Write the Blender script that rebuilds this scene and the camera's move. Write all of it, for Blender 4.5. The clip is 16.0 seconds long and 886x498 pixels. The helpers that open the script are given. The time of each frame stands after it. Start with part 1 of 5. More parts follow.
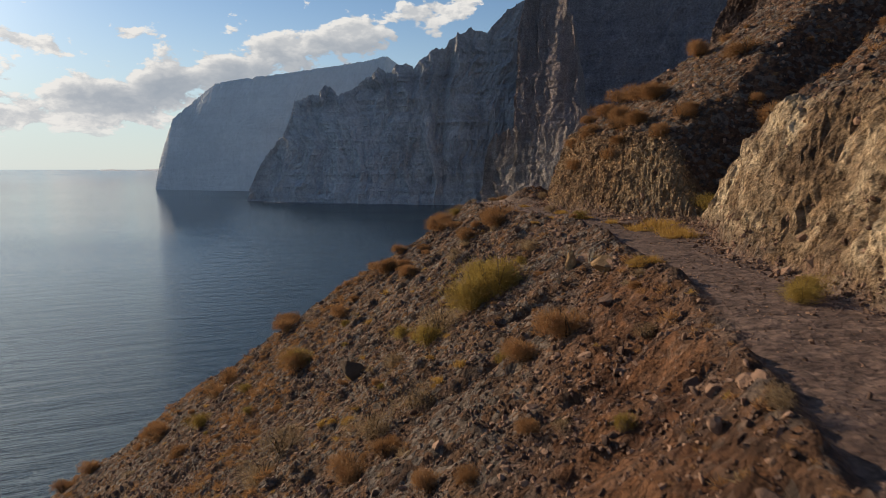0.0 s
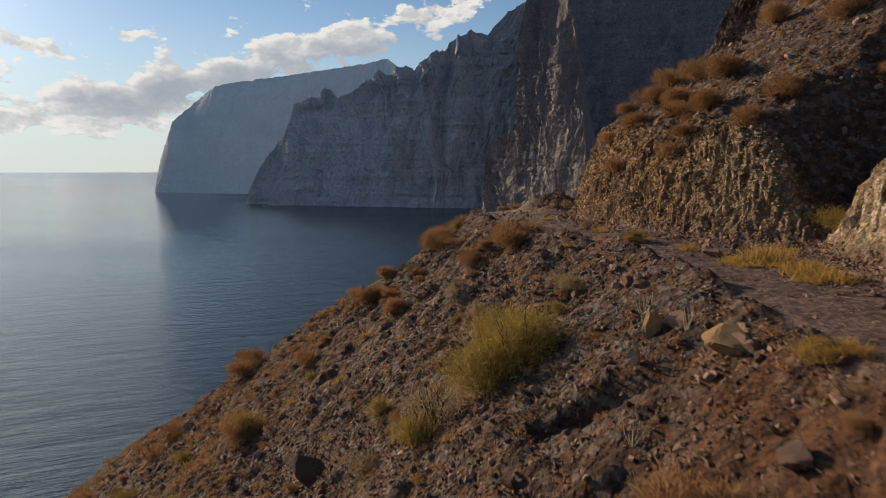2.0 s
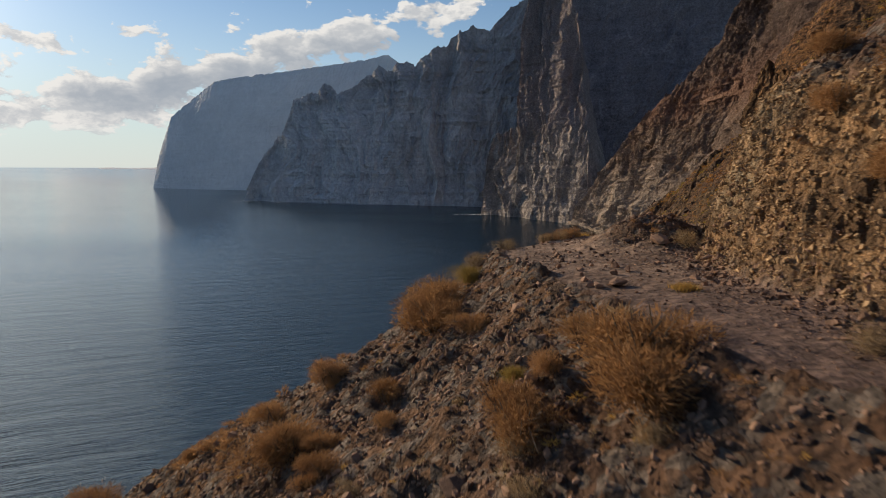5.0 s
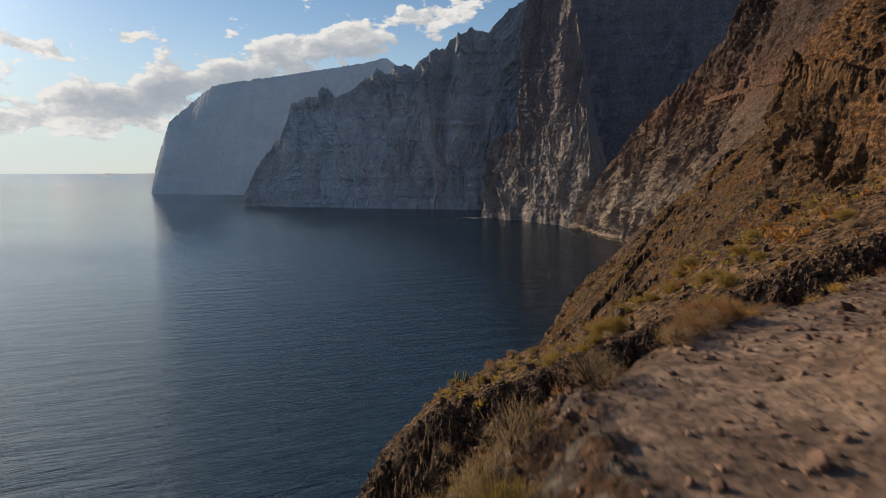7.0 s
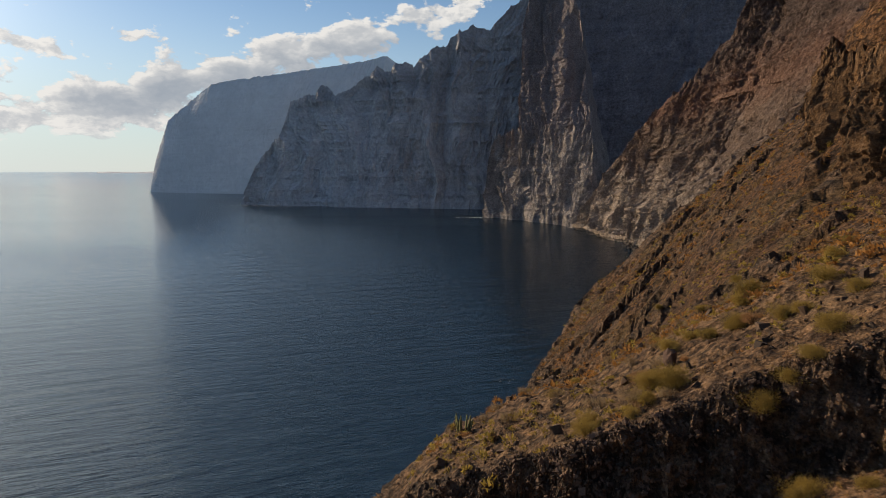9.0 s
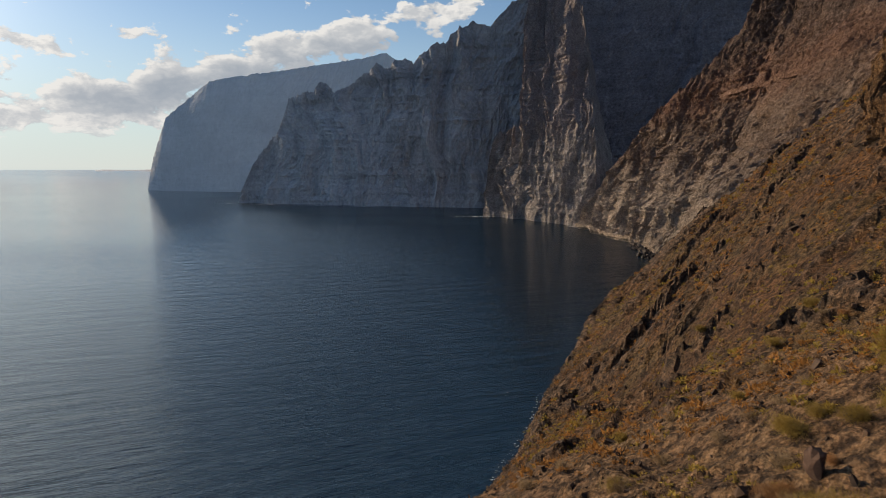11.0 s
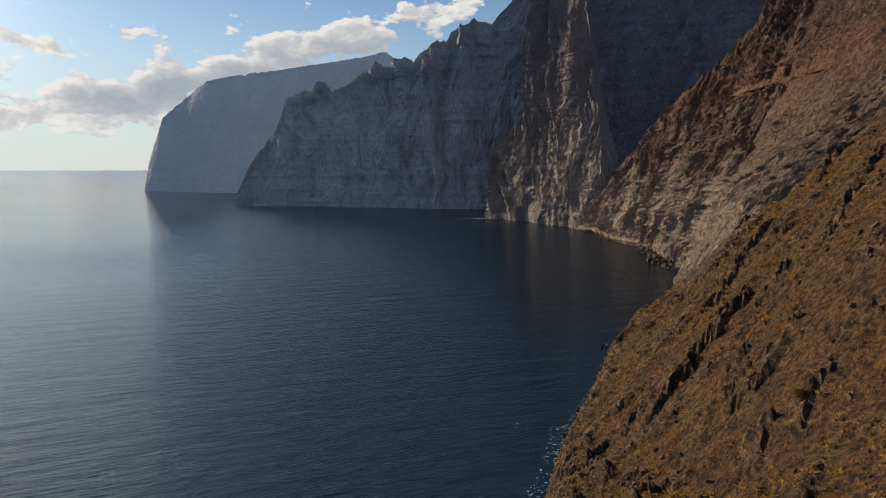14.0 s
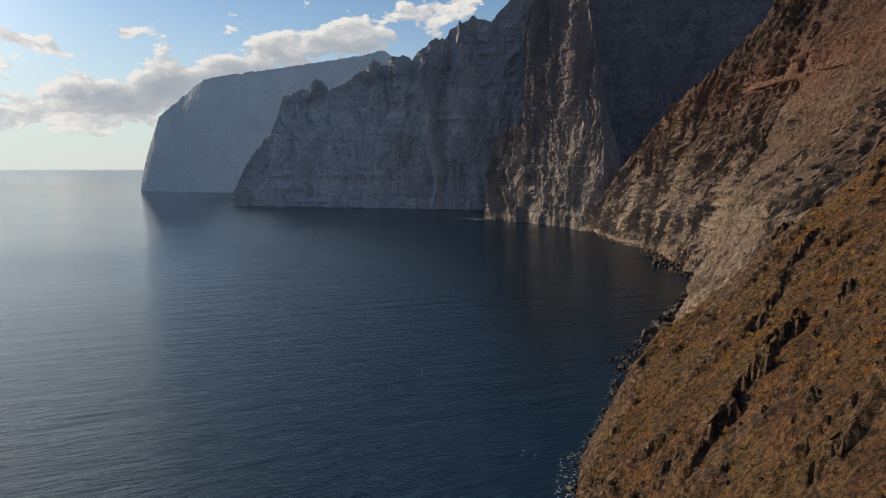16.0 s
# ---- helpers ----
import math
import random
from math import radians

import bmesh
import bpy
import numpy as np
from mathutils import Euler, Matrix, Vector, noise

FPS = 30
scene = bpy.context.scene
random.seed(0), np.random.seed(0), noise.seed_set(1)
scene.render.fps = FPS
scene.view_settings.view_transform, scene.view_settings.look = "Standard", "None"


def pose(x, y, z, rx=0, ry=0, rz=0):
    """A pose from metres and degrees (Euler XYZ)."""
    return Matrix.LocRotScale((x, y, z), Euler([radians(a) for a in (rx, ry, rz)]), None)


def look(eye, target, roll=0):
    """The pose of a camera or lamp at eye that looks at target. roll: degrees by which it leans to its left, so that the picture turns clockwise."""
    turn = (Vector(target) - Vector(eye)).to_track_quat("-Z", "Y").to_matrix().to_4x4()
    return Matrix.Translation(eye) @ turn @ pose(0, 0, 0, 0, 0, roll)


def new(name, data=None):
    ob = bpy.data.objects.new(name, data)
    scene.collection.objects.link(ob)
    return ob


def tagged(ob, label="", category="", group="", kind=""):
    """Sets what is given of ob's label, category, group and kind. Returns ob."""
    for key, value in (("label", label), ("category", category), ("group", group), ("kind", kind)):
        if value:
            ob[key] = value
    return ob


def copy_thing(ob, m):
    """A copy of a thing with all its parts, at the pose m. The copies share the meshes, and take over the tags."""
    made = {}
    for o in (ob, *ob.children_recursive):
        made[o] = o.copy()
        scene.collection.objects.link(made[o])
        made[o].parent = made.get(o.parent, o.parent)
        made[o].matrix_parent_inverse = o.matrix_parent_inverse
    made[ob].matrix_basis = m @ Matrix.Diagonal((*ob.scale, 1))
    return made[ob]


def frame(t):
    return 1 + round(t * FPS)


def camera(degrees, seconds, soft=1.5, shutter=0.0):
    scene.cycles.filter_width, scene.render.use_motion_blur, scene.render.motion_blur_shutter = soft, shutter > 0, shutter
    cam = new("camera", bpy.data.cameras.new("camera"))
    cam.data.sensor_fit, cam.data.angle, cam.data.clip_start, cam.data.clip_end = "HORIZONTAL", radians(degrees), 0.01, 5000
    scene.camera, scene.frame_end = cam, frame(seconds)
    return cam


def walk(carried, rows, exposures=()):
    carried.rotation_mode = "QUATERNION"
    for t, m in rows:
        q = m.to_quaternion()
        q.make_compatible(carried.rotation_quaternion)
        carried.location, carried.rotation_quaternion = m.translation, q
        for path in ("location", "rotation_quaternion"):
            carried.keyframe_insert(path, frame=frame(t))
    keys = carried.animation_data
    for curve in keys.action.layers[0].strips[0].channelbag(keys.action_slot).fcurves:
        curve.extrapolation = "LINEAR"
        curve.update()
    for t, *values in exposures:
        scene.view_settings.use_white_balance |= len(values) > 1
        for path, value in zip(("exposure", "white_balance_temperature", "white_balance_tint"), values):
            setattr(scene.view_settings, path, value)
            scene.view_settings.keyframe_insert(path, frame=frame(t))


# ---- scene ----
cam = camera(68.0, 16.0, soft=0.6, shutter=0.35)
PATH = [
    (0, (0.903, 16.489, 79.887), (0.875, 18.473, 79.638), -0.0),
    (0.5, (0.862, 18.257, 79.880), (0.835, 20.242, 79.633), -0.0),
    (1, (0.847, 20.375, 79.843), (0.820, 22.360, 79.600), -0.0),
    (1.5, (0.846, 22.713, 79.822), (0.819, 24.699, 79.580), 0.0),
    (2, (0.861, 25.179, 79.825), (0.832, 27.165, 79.584), 0.0),
    (2.5, (0.775, 27.721, 79.835), (0.750, 29.707, 79.595), 0.0),
    (3, (0.729, 30.420, 79.808), (0.705, 32.406, 79.567), 0.2),
    (3.5, (0.691, 33.141, 79.795), (0.665, 35.126, 79.556), 0.2),
    (4, (0.661, 35.956, 79.814), (0.634, 37.941, 79.572), 0.2),
    (4.5, (0.612, 38.820, 79.827), (0.587, 40.805, 79.585), 0.3),
    (4.7, (0.621, 40.003, 79.871), (0.592, 41.988, 79.622), 0.4),
    (6.8, (0.852, 53.191, 79.74), (0.82, 55.176, 79.501), -0.2),
    (7, (0.675, 54.568, 79.734), (0.645, 56.554, 79.495), -0.1),
    (7.5, (0.688, 57.818, 79.833), (0.657, 59.803, 79.594), -0.1),
    (8, (0.643, 61.253, 79.873), (0.612, 63.239, 79.633), -0.1),
    (8.5, (0.657, 65.097, 79.789), (0.625, 67.082, 79.549), -0.1),
    (9, (0.693, 69.08, 79.734), (0.661, 71.065, 79.492), -0.0),
    (9.2, (0.626, 70.791, 79.704), (0.595, 72.776, 79.46), 0.1),
    (11.3, (-0.6, 88.775, 79.808), (-0.631, 90.759, 79.56), 0.0),
    (11.5, (-0.58, 90.601, 79.777), (-0.612, 92.586, 79.531), -0.0),
    (12, (-0.549, 95.251, 79.78), (-0.582, 97.236, 79.533), -0.0),
    (12.5, (-0.728, 99.709, 79.891), (-0.76, 101.694, 79.644), -0.0),
    (13, (-0.991, 104.034, 80.027), (-1.023, 106.018, 79.78), -0.1),
    (13.5, (-1.144, 108.602, 80.17), (-1.177, 110.587, 79.923), -0.1),
    (14, (-1.283, 113.243, 80.262), (-1.314, 115.227, 80.015), -0.0),
    (14.5, (-1.411, 118.055, 80.431), (-1.442, 120.039, 80.183), -0.0),
    (15, (-1.56, 122.946, 80.527), (-1.589, 124.931, 80.279), 0.0),
    (15.5, (-1.67, 127.873, 80.624), (-1.697, 129.857, 80.375), 0.0),
    (16, (-1.49, 132.899, 80.734), (-1.518, 134.884, 80.485), 0.0),
]
walk(cam, [(t, look(eye, target, roll)) for t, eye, target, roll in PATH])

# ---- world and sun ----
SUN_AZ, SUN_EL = radians(-54), radians(20)
to_sun = Vector((math.sin(SUN_AZ) * math.cos(SUN_EL), math.cos(SUN_AZ) * math.cos(SUN_EL), math.sin(SUN_EL)))
sun = new("sun", bpy.data.lights.new("sun", "SUN"))
sun.data.energy, sun.data.angle, sun.data.color = 4.7, radians(0.6), (1.0, 0.76, 0.49)
sun.matrix_world = look(to_sun * 1000, (0, 0, 0))
scene.view_settings.exposure = 0.15


class Nodes:
    """A small wrapper to write node trees line by line."""

    def __init__(self, tree):
        self.tree = tree

    def node(self, kind, **settings):
        n = self.tree.nodes.new(kind)
        for key, value in settings.items():
            if key in n.inputs:
                self.put(n.inputs[key], value)
        return n

    def put(self, socket, value):
        if isinstance(value, bpy.types.NodeSocket):
            self.tree.links.new(value, socket)
        elif isinstance(value, tuple) and len(value) == 3 and socket.type == "RGBA":
            socket.default_value = (*value, 1)
        else:
            socket.default_value = value

    def math(self, op, a, b=0.0, c=0.0, clamp=False):
        n = self.tree.nodes.new("ShaderNodeMath")
        n.operation, n.use_clamp = op, clamp
        for s, v in zip(n.inputs, (a, b, c)):
            self.put(s, v)
        return n.outputs[0]

    def vmath(self, op, a, b=(0, 0, 0)):
        n = self.tree.nodes.new("ShaderNodeVectorMath")
        n.operation = op
        self.put(n.inputs[0], a)
        self.put(n.inputs[1], b)
        return n.outputs["Value"] if op in ("DOT_PRODUCT", "LENGTH") else n.outputs[0]

    def ramp(self, value, lo, hi, a=0.0, b=1.0):
        n = self.tree.nodes.new("ShaderNodeMapRange")
        n.interpolation_type = "SMOOTHSTEP"
        for s, v in zip(n.inputs, (value, lo, hi, a, b)):
            self.put(s, v)
        return n.outputs[0]

    def mix(self, fac, a, b, kind="MIX"):
        n = self.tree.nodes.new("ShaderNodeMix")
        n.data_type, n.blend_type = "RGBA", kind
        self.put(n.inputs[0], fac)
        self.put(n.inputs[6], a)
        self.put(n.inputs[7], b)
        return n.outputs[2]

    def noise(self, vector, scale, detail=4.0, rough=0.55, distort=0.0):
        n = self.tree.nodes.new("ShaderNodeTexNoise")
        for key, v in (("Vector", vector), ("Scale", scale), ("Detail", detail), ("Roughness", rough), ("Distortion", distort)):
            self.put(n.inputs[key], v)
        return n.outputs["Fac"]

    def voronoi(self, vector, scale, out="Color", feature="F1"):
        n = self.tree.nodes.new("ShaderNodeTexVoronoi")
        n.feature = feature
        self.put(n.inputs["Vector"], vector)
        self.put(n.inputs["Scale"], scale)
        return n.outputs[out]


def sky_world():
    world = bpy.data.worlds.new("sky")
    scene.world = world
    world.use_nodes = True
    world.node_tree.nodes.clear()
    n = Nodes(world.node_tree)
    sky = n.tree.nodes.new("ShaderNodeTexSky")
    sky.sky_type, sky.sun_disc = "NISHITA", False
    sky.sun_elevation, sky.sun_rotation = SUN_EL, SUN_AZ
    sky.altitude, sky.air_density, sky.dust_density, sky.ozone_density = 80, 1.0, 0.35, 2.0
    geo = n.tree.nodes.new("ShaderNodeTexCoord").outputs["Generated"]
    sep = n.tree.nodes.new("ShaderNodeSeparateXYZ")
    n.put(sep.inputs[0], geo)
    x, y, z = sep.outputs
    az = n.math("MULTIPLY", n.math("ARCTAN2", x, y), 57.2958)
    el = n.math("MULTIPLY", n.math("ARCSINE", z), 57.2958)

    # cloud banks: azimuth, elevation, half width, half height, weight
    def blob(az0, el0, wide, high, tilt, weight):
        da = n.math("SUBTRACT", az, az0)
        de = n.math("SUBTRACT", n.math("SUBTRACT", el, el0), n.math("MULTIPLY", da, tilt))
        r = n.math("ADD", n.math("POWER", n.math("DIVIDE", da, wide), 2.0), n.math("POWER", n.math("DIVIDE", de, high), 2.0))
        return n.math("MULTIPLY", n.math("EXPONENT", n.math("MULTIPLY", r, -1.0)), weight)

    banks = [(-17.0, 8.3, 8.5, 1.8, 0.26, 0.80), (-8.5, 10.6, 3.2, 1.6, 0.20, 0.50), (-28.0, 5.2, 7.0, 2.2, 0.10, 0.62), (-30.0, 3.6, 8.0, 1.0, 0.05, 0.35), (-32.5, 8.9, 3.0, 0.9, -0.1, 0.62),
             (-1.0, 12.9, 3.4, 1.2, 0.28, 0.72), (-60.0, 9.0, 14.0, 5.0, 0.0, 0.6), (50.0, 20.0, 30.0, 8.0, 0.0, 0.5),
             (140.0, 16.0, 50.0, 7.0, 0.0, 0.5), (-26.0, 9.9, 1.3, 0.8, 0.0, 0.45), (-10.5, 14.6, 1.6, 0.5, 0.0, 0.5)]
    mask = 0.0
    for bank in banks:
        mask = n.math("ADD", mask, blob(*bank))
    coord = n.tree.nodes.new("ShaderNodeCombineXYZ")
    n.put(coord.inputs[0], n.math("MULTIPLY", az, 0.36))
    n.put(coord.inputs[1], n.math("MULTIPLY", el, 0.62))
    puff = n.noise(coord.outputs[0], 1.0, 10.0, 0.58, 0.15)
    moved = n.vmath("ADD", coord.outputs[0], (-0.16, 0.22, 0.0))
    puff2 = n.noise(moved, 1.0, 7.0, 0.55, 0.15)
    dens = n.math("ADD", n.math("MULTIPLY", puff, 2.3), n.math("SUBTRACT", mask, 0.98))
    cover = n.ramp(dens, 0.46, 0.64)
    cover = n.math("MULTIPLY", cover, n.ramp(el, 1.0, 3.2))
    lit = n.ramp(n.math("SUBTRACT", puff, puff2), -0.10, 0.13)
    thick = n.ramp(dens, 0.70, 1.15)
    # the flat grey underside of the long bank
    below = n.math("SUBTRACT", n.math("ADD", 8.3, n.math("MULTIPLY", n.math("ADD", az, 17.0), 0.24)), el)
    under = n.math("MULTIPLY", n.math("MULTIPLY", n.ramp(below, -0.9, 1.0), n.ramp(below, 3.4, 1.6)), n.math("MULTIPLY", n.ramp(az, -31.0, -24.0), n.ramp(az, 2.0, -4.0)))
    shade = n.math("MULTIPLY", n.math("SUBTRACT", 1.0, n.math("MULTIPLY", thick, 0.60)), n.math("ADD", 0.45, n.math("MULTIPLY", lit, 0.75)))
    shade = n.math("MULTIPLY", shade, n.math("SUBTRACT", 1.0, n.math("MULTIPLY", under, 0.75)))
    cloud = n.mix(shade, (2.9, 3.3, 3.85), (7.4, 7.2, 6.9))
    # pale haze over the horizon, stronger towards the sun
    haze = n.math("MULTIPLY", n.ramp(el, 15.0, -0.5), n.ramp(n.math("ABSOLUTE", n.math("SUBTRACT", az, math.degrees(SUN_AZ))), 80.0, 5.0, 0.35, 0.95))
    base = n.mix(haze, n.mix(1.0, sky.outputs[0], (0.75, 0.82, 0.90), "MULTIPLY"), (5.2, 6.05, 6.3))
    # bright veil added above the view, towards the sun, for the sea to mirror
    turn = n.math("DIVIDE", n.math("SUBTRACT", az, -38.0), 28.0)
    veil = n.math("MULTIPLY", n.math("EXPONENT", n.math("MULTIPLY", n.math("MULTIPLY", turn, turn), -1.0)), n.math("MULTIPLY", n.ramp(el, 14.5, 20.0), n.ramp(el, 50.0, 27.0)))
    base = n.mix(n.math("MULTIPLY", veil, 0.68), base, (15.0, 18.5, 21.5))
    colour = n.mix(cover, base, cloud)
    # bright air round the sun
    off = n.math("ARCCOSINE", n.vmath("DOT_PRODUCT", n.vmath("NORMALIZE", geo), tuple(to_sun)))
    glow = n.math("EXPONENT", n.math("MULTIPLY", n.math("POWER", n.math("DIVIDE", off, radians(12.5)), 2.0), -1.0))
    colour = n.mix(1.0, colour, n.mix(glow, (0.0, 0.0, 0.0), (17.0, 16.0, 14.5)), "ADD")
    # far water and its mist under the horizon
    colour = n.mix(n.ramp(el, -0.15, -0.4), colour, (3.4, 4.2, 4.8))
    back = n.node("ShaderNodeBackground", Color=colour, Strength=0.1)
    out = n.tree.nodes.new("ShaderNodeOutputWorld")
    n.tree.links.new(back.outputs[0], out.inputs[0])


sky_world()


# ---- materials ----
def material(name):
    m = bpy.data.materials.new(name)
    m.use_nodes = True
    m.node_tree.nodes.clear()
    n = Nodes(m.node_tree)
    bsdf = n.tree.nodes.new("ShaderNodeBsdfPrincipled")
    out = n.tree.nodes.new("ShaderNodeOutputMaterial")
    n.tree.links.new(bsdf.outputs[0], out.inputs[0])
    return m, n, bsdf


def bump(n, bsdf, height, strength, distance):
    b = n.tree.nodes.new("ShaderNodeBump")
    n.put(b.inputs["Height"], height)
    n.put(b.inputs["Strength"], strength)
    b.inputs["Distance"].default_value = distance
    n.tree.links.new(b.outputs[0], bsdf.inputs["Normal"])


def position(n):
    return n.tree.nodes.new("ShaderNodeNewGeometry").outputs["Position"]


def attribute(n, name):
    a = n.tree.nodes.new("ShaderNodeAttribute")
    a.attribute_name = name
    return a.outputs["Fac"]


def ground_material():
    """Stony volcanic soil, bare rock on steep ground and packed earth on the path."""
    m, n, bsdf = material("stony_soil")
    p = position(n)
    dirt, rock, scrub = attribute(n, "dirt"), attribute(n, "rock"), attribute(n, "scrub")
    big, mid, fine = n.noise(p, 0.09, 4), n.noise(p, 0.55, 6, 0.65), n.noise(p, 5.0, 8, 0.7)
    stone = n.voronoi(p, 4.5)
    sepc = n.tree.nodes.new("ShaderNodeSeparateColor")
    n.put(sepc.inputs[0], stone)
    soil = n.mix(n.ramp(mid, 0.35, 0.68), (0.074, 0.043, 0.030), (0.192, 0.110, 0.067))
    soil = n.mix(n.ramp(big, 0.45, 0.7), soil, (0.150, 0.088, 0.052))
    soil = n.mix(n.math("MULTIPLY", n.ramp(sepc.outputs[0], 0.62, 0.72), 0.6), soil, (0.20, 0.18, 0.16))
    soil = n.mix(n.math("MULTIPLY", n.ramp(sepc.outputs[1], 0.7, 0.8), 0.6), soil, (0.055, 0.048, 0.045))
    dry = n.mix(n.ramp(n.noise(p, 0.22, 6, 0.65), 0.36, 0.64), (0.042, 0.024, 0.014), (0.122, 0.065, 0.029))
    dry = n.mix(n.math("MULTIPLY", n.ramp(big, 0.46, 0.62), 0.7), dry, (0.094, 0.068, 0.029))
    soil = n.mix(n.math("MULTIPLY", attribute(n, "red"), 0.8), soil, n.mix(n.ramp(mid, 0.35, 0.65), (0.085, 0.036, 0.018), (0.19, 0.088, 0.042)))
    sepy = n.tree.nodes.new("ShaderNodeSeparateXYZ")
    n.put(sepy.inputs[0], p)
    dry = n.mix(n.math("MULTIPLY", n.ramp(n.math("ADD", sepy.outputs[1], n.math("MULTIPLY", big, 30.0)), 185.0, 145.0), 0.75), dry, n.mix(n.ramp(mid, 0.35, 0.65), (0.105, 0.066, 0.040), (0.215, 0.140, 0.080)))
    soil = n.mix(n.math("MULTIPLY", scrub, 0.85), soil, dry)
    strata_p = n.vmath("MULTIPLY", p, (0.5, 0.5, 1.6))
    face = n.noise(strata_p, 0.55, 8, 0.68, 0.4)
    rockc = n.mix(n.ramp(face, 0.36, 0.66), (0.12, 0.074, 0.043), (0.42, 0.262, 0.138))
    rockc = n.mix(n.ramp(n.noise(p, 0.16, 5, 0.6), 0.44, 0.60), rockc, n.mix(face, (0.17, 0.12, 0.075), (0.42, 0.32, 0.20)))
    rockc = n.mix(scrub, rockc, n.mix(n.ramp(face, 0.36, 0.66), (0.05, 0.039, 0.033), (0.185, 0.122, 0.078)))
    chalk = n.ramp(n.noise(n.vmath("MULTIPLY", p, (1.0, 1.0, 1.4)), 0.42, 7, 0.62, 0.4), 0.44, 0.66)
    chalk = n.mix(chalk, n.mix(n.ramp(face, 0.36, 0.66), (0.12, 0.077, 0.046), (0.33, 0.225, 0.135)), n.mix(n.ramp(face, 0.34, 0.62), (0.31, 0.225, 0.14), (0.66, 0.53, 0.36)))
    rockc = n.mix(attribute(n, "pale"), rockc, chalk)
    rockc = n.mix(attribute(n, "warm"), rockc, n.mix(n.ramp(face, 0.36, 0.66), (0.055, 0.031, 0.018), (0.23, 0.125, 0.055)))
    path = n.mix(n.ramp(n.noise(p, 1.4, 7, 0.65), 0.3, 0.7), (0.080, 0.052, 0.043), (0.150, 0.102, 0.083))
    dust = n.mix(n.ramp(n.noise(p, 1.1, 7, 0.65), 0.3, 0.7), (0.120, 0.080, 0.060), (0.235, 0.165, 0.122))
    path = n.mix(n.ramp(n.math("ADD", sepy.outputs[1], n.math("MULTIPLY", big, 6.0)), 55.0, 62.0), path, dust)
    colour = n.mix(rock, soil, rockc)
    colour = n.mix(dirt, colour, path)
    colour = n.mix(0.75, colour, n.mix(n.ramp(fine, 0.32, 0.68), (0.32, 0.32, 0.33), (1.62, 1.6, 1.58)), "MULTIPLY")
    clump = n.noise(p, 1.1, 6, 0.7)
    colour = n.mix(n.math("MULTIPLY", scrub, 0.8), colour, n.mix(n.ramp(clump, 0.36, 0.64), (0.22, 0.21, 0.22), (2.05, 1.92, 1.75)), "MULTIPLY")
    n.put(bsdf.inputs["Base Color"], colour)
    bsdf.inputs["Roughness"].default_value = 0.95
    bsdf.inputs["Specular IOR Level"].default_value = 0.2
    lumps = n.math("ADD", n.math("MULTIPLY", n.voronoi(p, 3.2, "Distance"), -0.8), n.math("ADD", fine, n.math("MULTIPLY", mid, 1.5)))
    lumps = n.math("ADD", lumps, n.math("MULTIPLY", n.voronoi(p, 11.0, "Distance"), -0.35))
    lumps = n.math("MULTIPLY", lumps, n.ramp(dirt, 0.0, 1.0, 1.0, 0.22))
    lumps = n.math("ADD", lumps, n.math("MULTIPLY", n.math("MULTIPLY", clump, scrub), 5.0))
    bump(n, bsdf, lumps, 1.0, 0.3)
    return m


def cliff_material(name, dark, light, tint, streak, scale, depth, bands=(), grain=0.6, east=None):
    """Layered lava rock with streaks down the face."""
    m, n, bsdf = material(name)
    p = position(n)
    layers = n.noise(n.vmath("MULTIPLY", p, (0.3, 0.3, 1.0)), 0.06 * scale, 8, 0.7, 0.3)
    streaks = n.noise(n.vmath("MULTIPLY", p, (1.0, 1.0, 0.30)), 0.045 * scale, 8, 0.68, 0.4)
    blotch = n.noise(p, 0.012 * scale, 6, 0.6)
    fine = n.noise(p, 0.25 * scale, 8, 0.72)
    colour = n.mix(n.ramp(n.math("ADD", n.math("MULTIPLY", layers, 0.5), n.math("MULTIPLY", streaks, 0.5)), 0.36, 0.64), dark, light)
    colour = n.mix(n.ramp(blotch, 0.48, 0.68), colour, tint)
    colour = n.mix(n.math("MULTIPLY", n.ramp(streaks, 0.56, 0.7), 0.7), colour, streak)
    if east:
        # haze painted thinner towards the east, as darker rock colours
        sepx = n.tree.nodes.new("ShaderNodeSeparateXYZ")
        n.put(sepx.inputs[0], p)
        along = n.math("ADD", sepx.outputs[0], n.math("MULTIPLY", n.math("SUBTRACT", blotch, 0.5), 260.0))
        colour = n.mix(n.ramp(along, -330.0, 60.0), colour, n.mix(n.ramp(streaks, 0.36, 0.66), east[0], east[1]))
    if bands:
        # rock beds, painted haze or shade: lower and upper height, colour, share
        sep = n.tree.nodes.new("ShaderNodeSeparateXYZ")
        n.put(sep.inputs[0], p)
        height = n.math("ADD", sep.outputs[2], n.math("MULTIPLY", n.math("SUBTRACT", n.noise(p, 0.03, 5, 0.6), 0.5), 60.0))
        for lo, hi, band_colour, share in bands:
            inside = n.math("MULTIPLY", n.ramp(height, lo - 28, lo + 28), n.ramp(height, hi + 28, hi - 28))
            colour = n.mix(n.math("MULTIPLY", inside, share), colour, n.mix(streaks, tuple(0.5 * c for c in band_colour), tuple(1.5 * c for c in band_colour)))
    colour = n.mix(grain, colour, n.mix(n.ramp(fine, 0.3, 0.7), (0.4, 0.4, 0.4), (1.5, 1.5, 1.5)), "MULTIPLY")
    n.put(bsdf.inputs["Base Color"], colour)
    bsdf.inputs["Roughness"].default_value = 0.95
    bsdf.inputs["Specular IOR Level"].default_value = 0.15
    bump(n, bsdf, n.math("ADD", n.math("ADD", streaks, layers), n.math("MULTIPLY", fine, 0.6)), 1.0, depth)
    return m


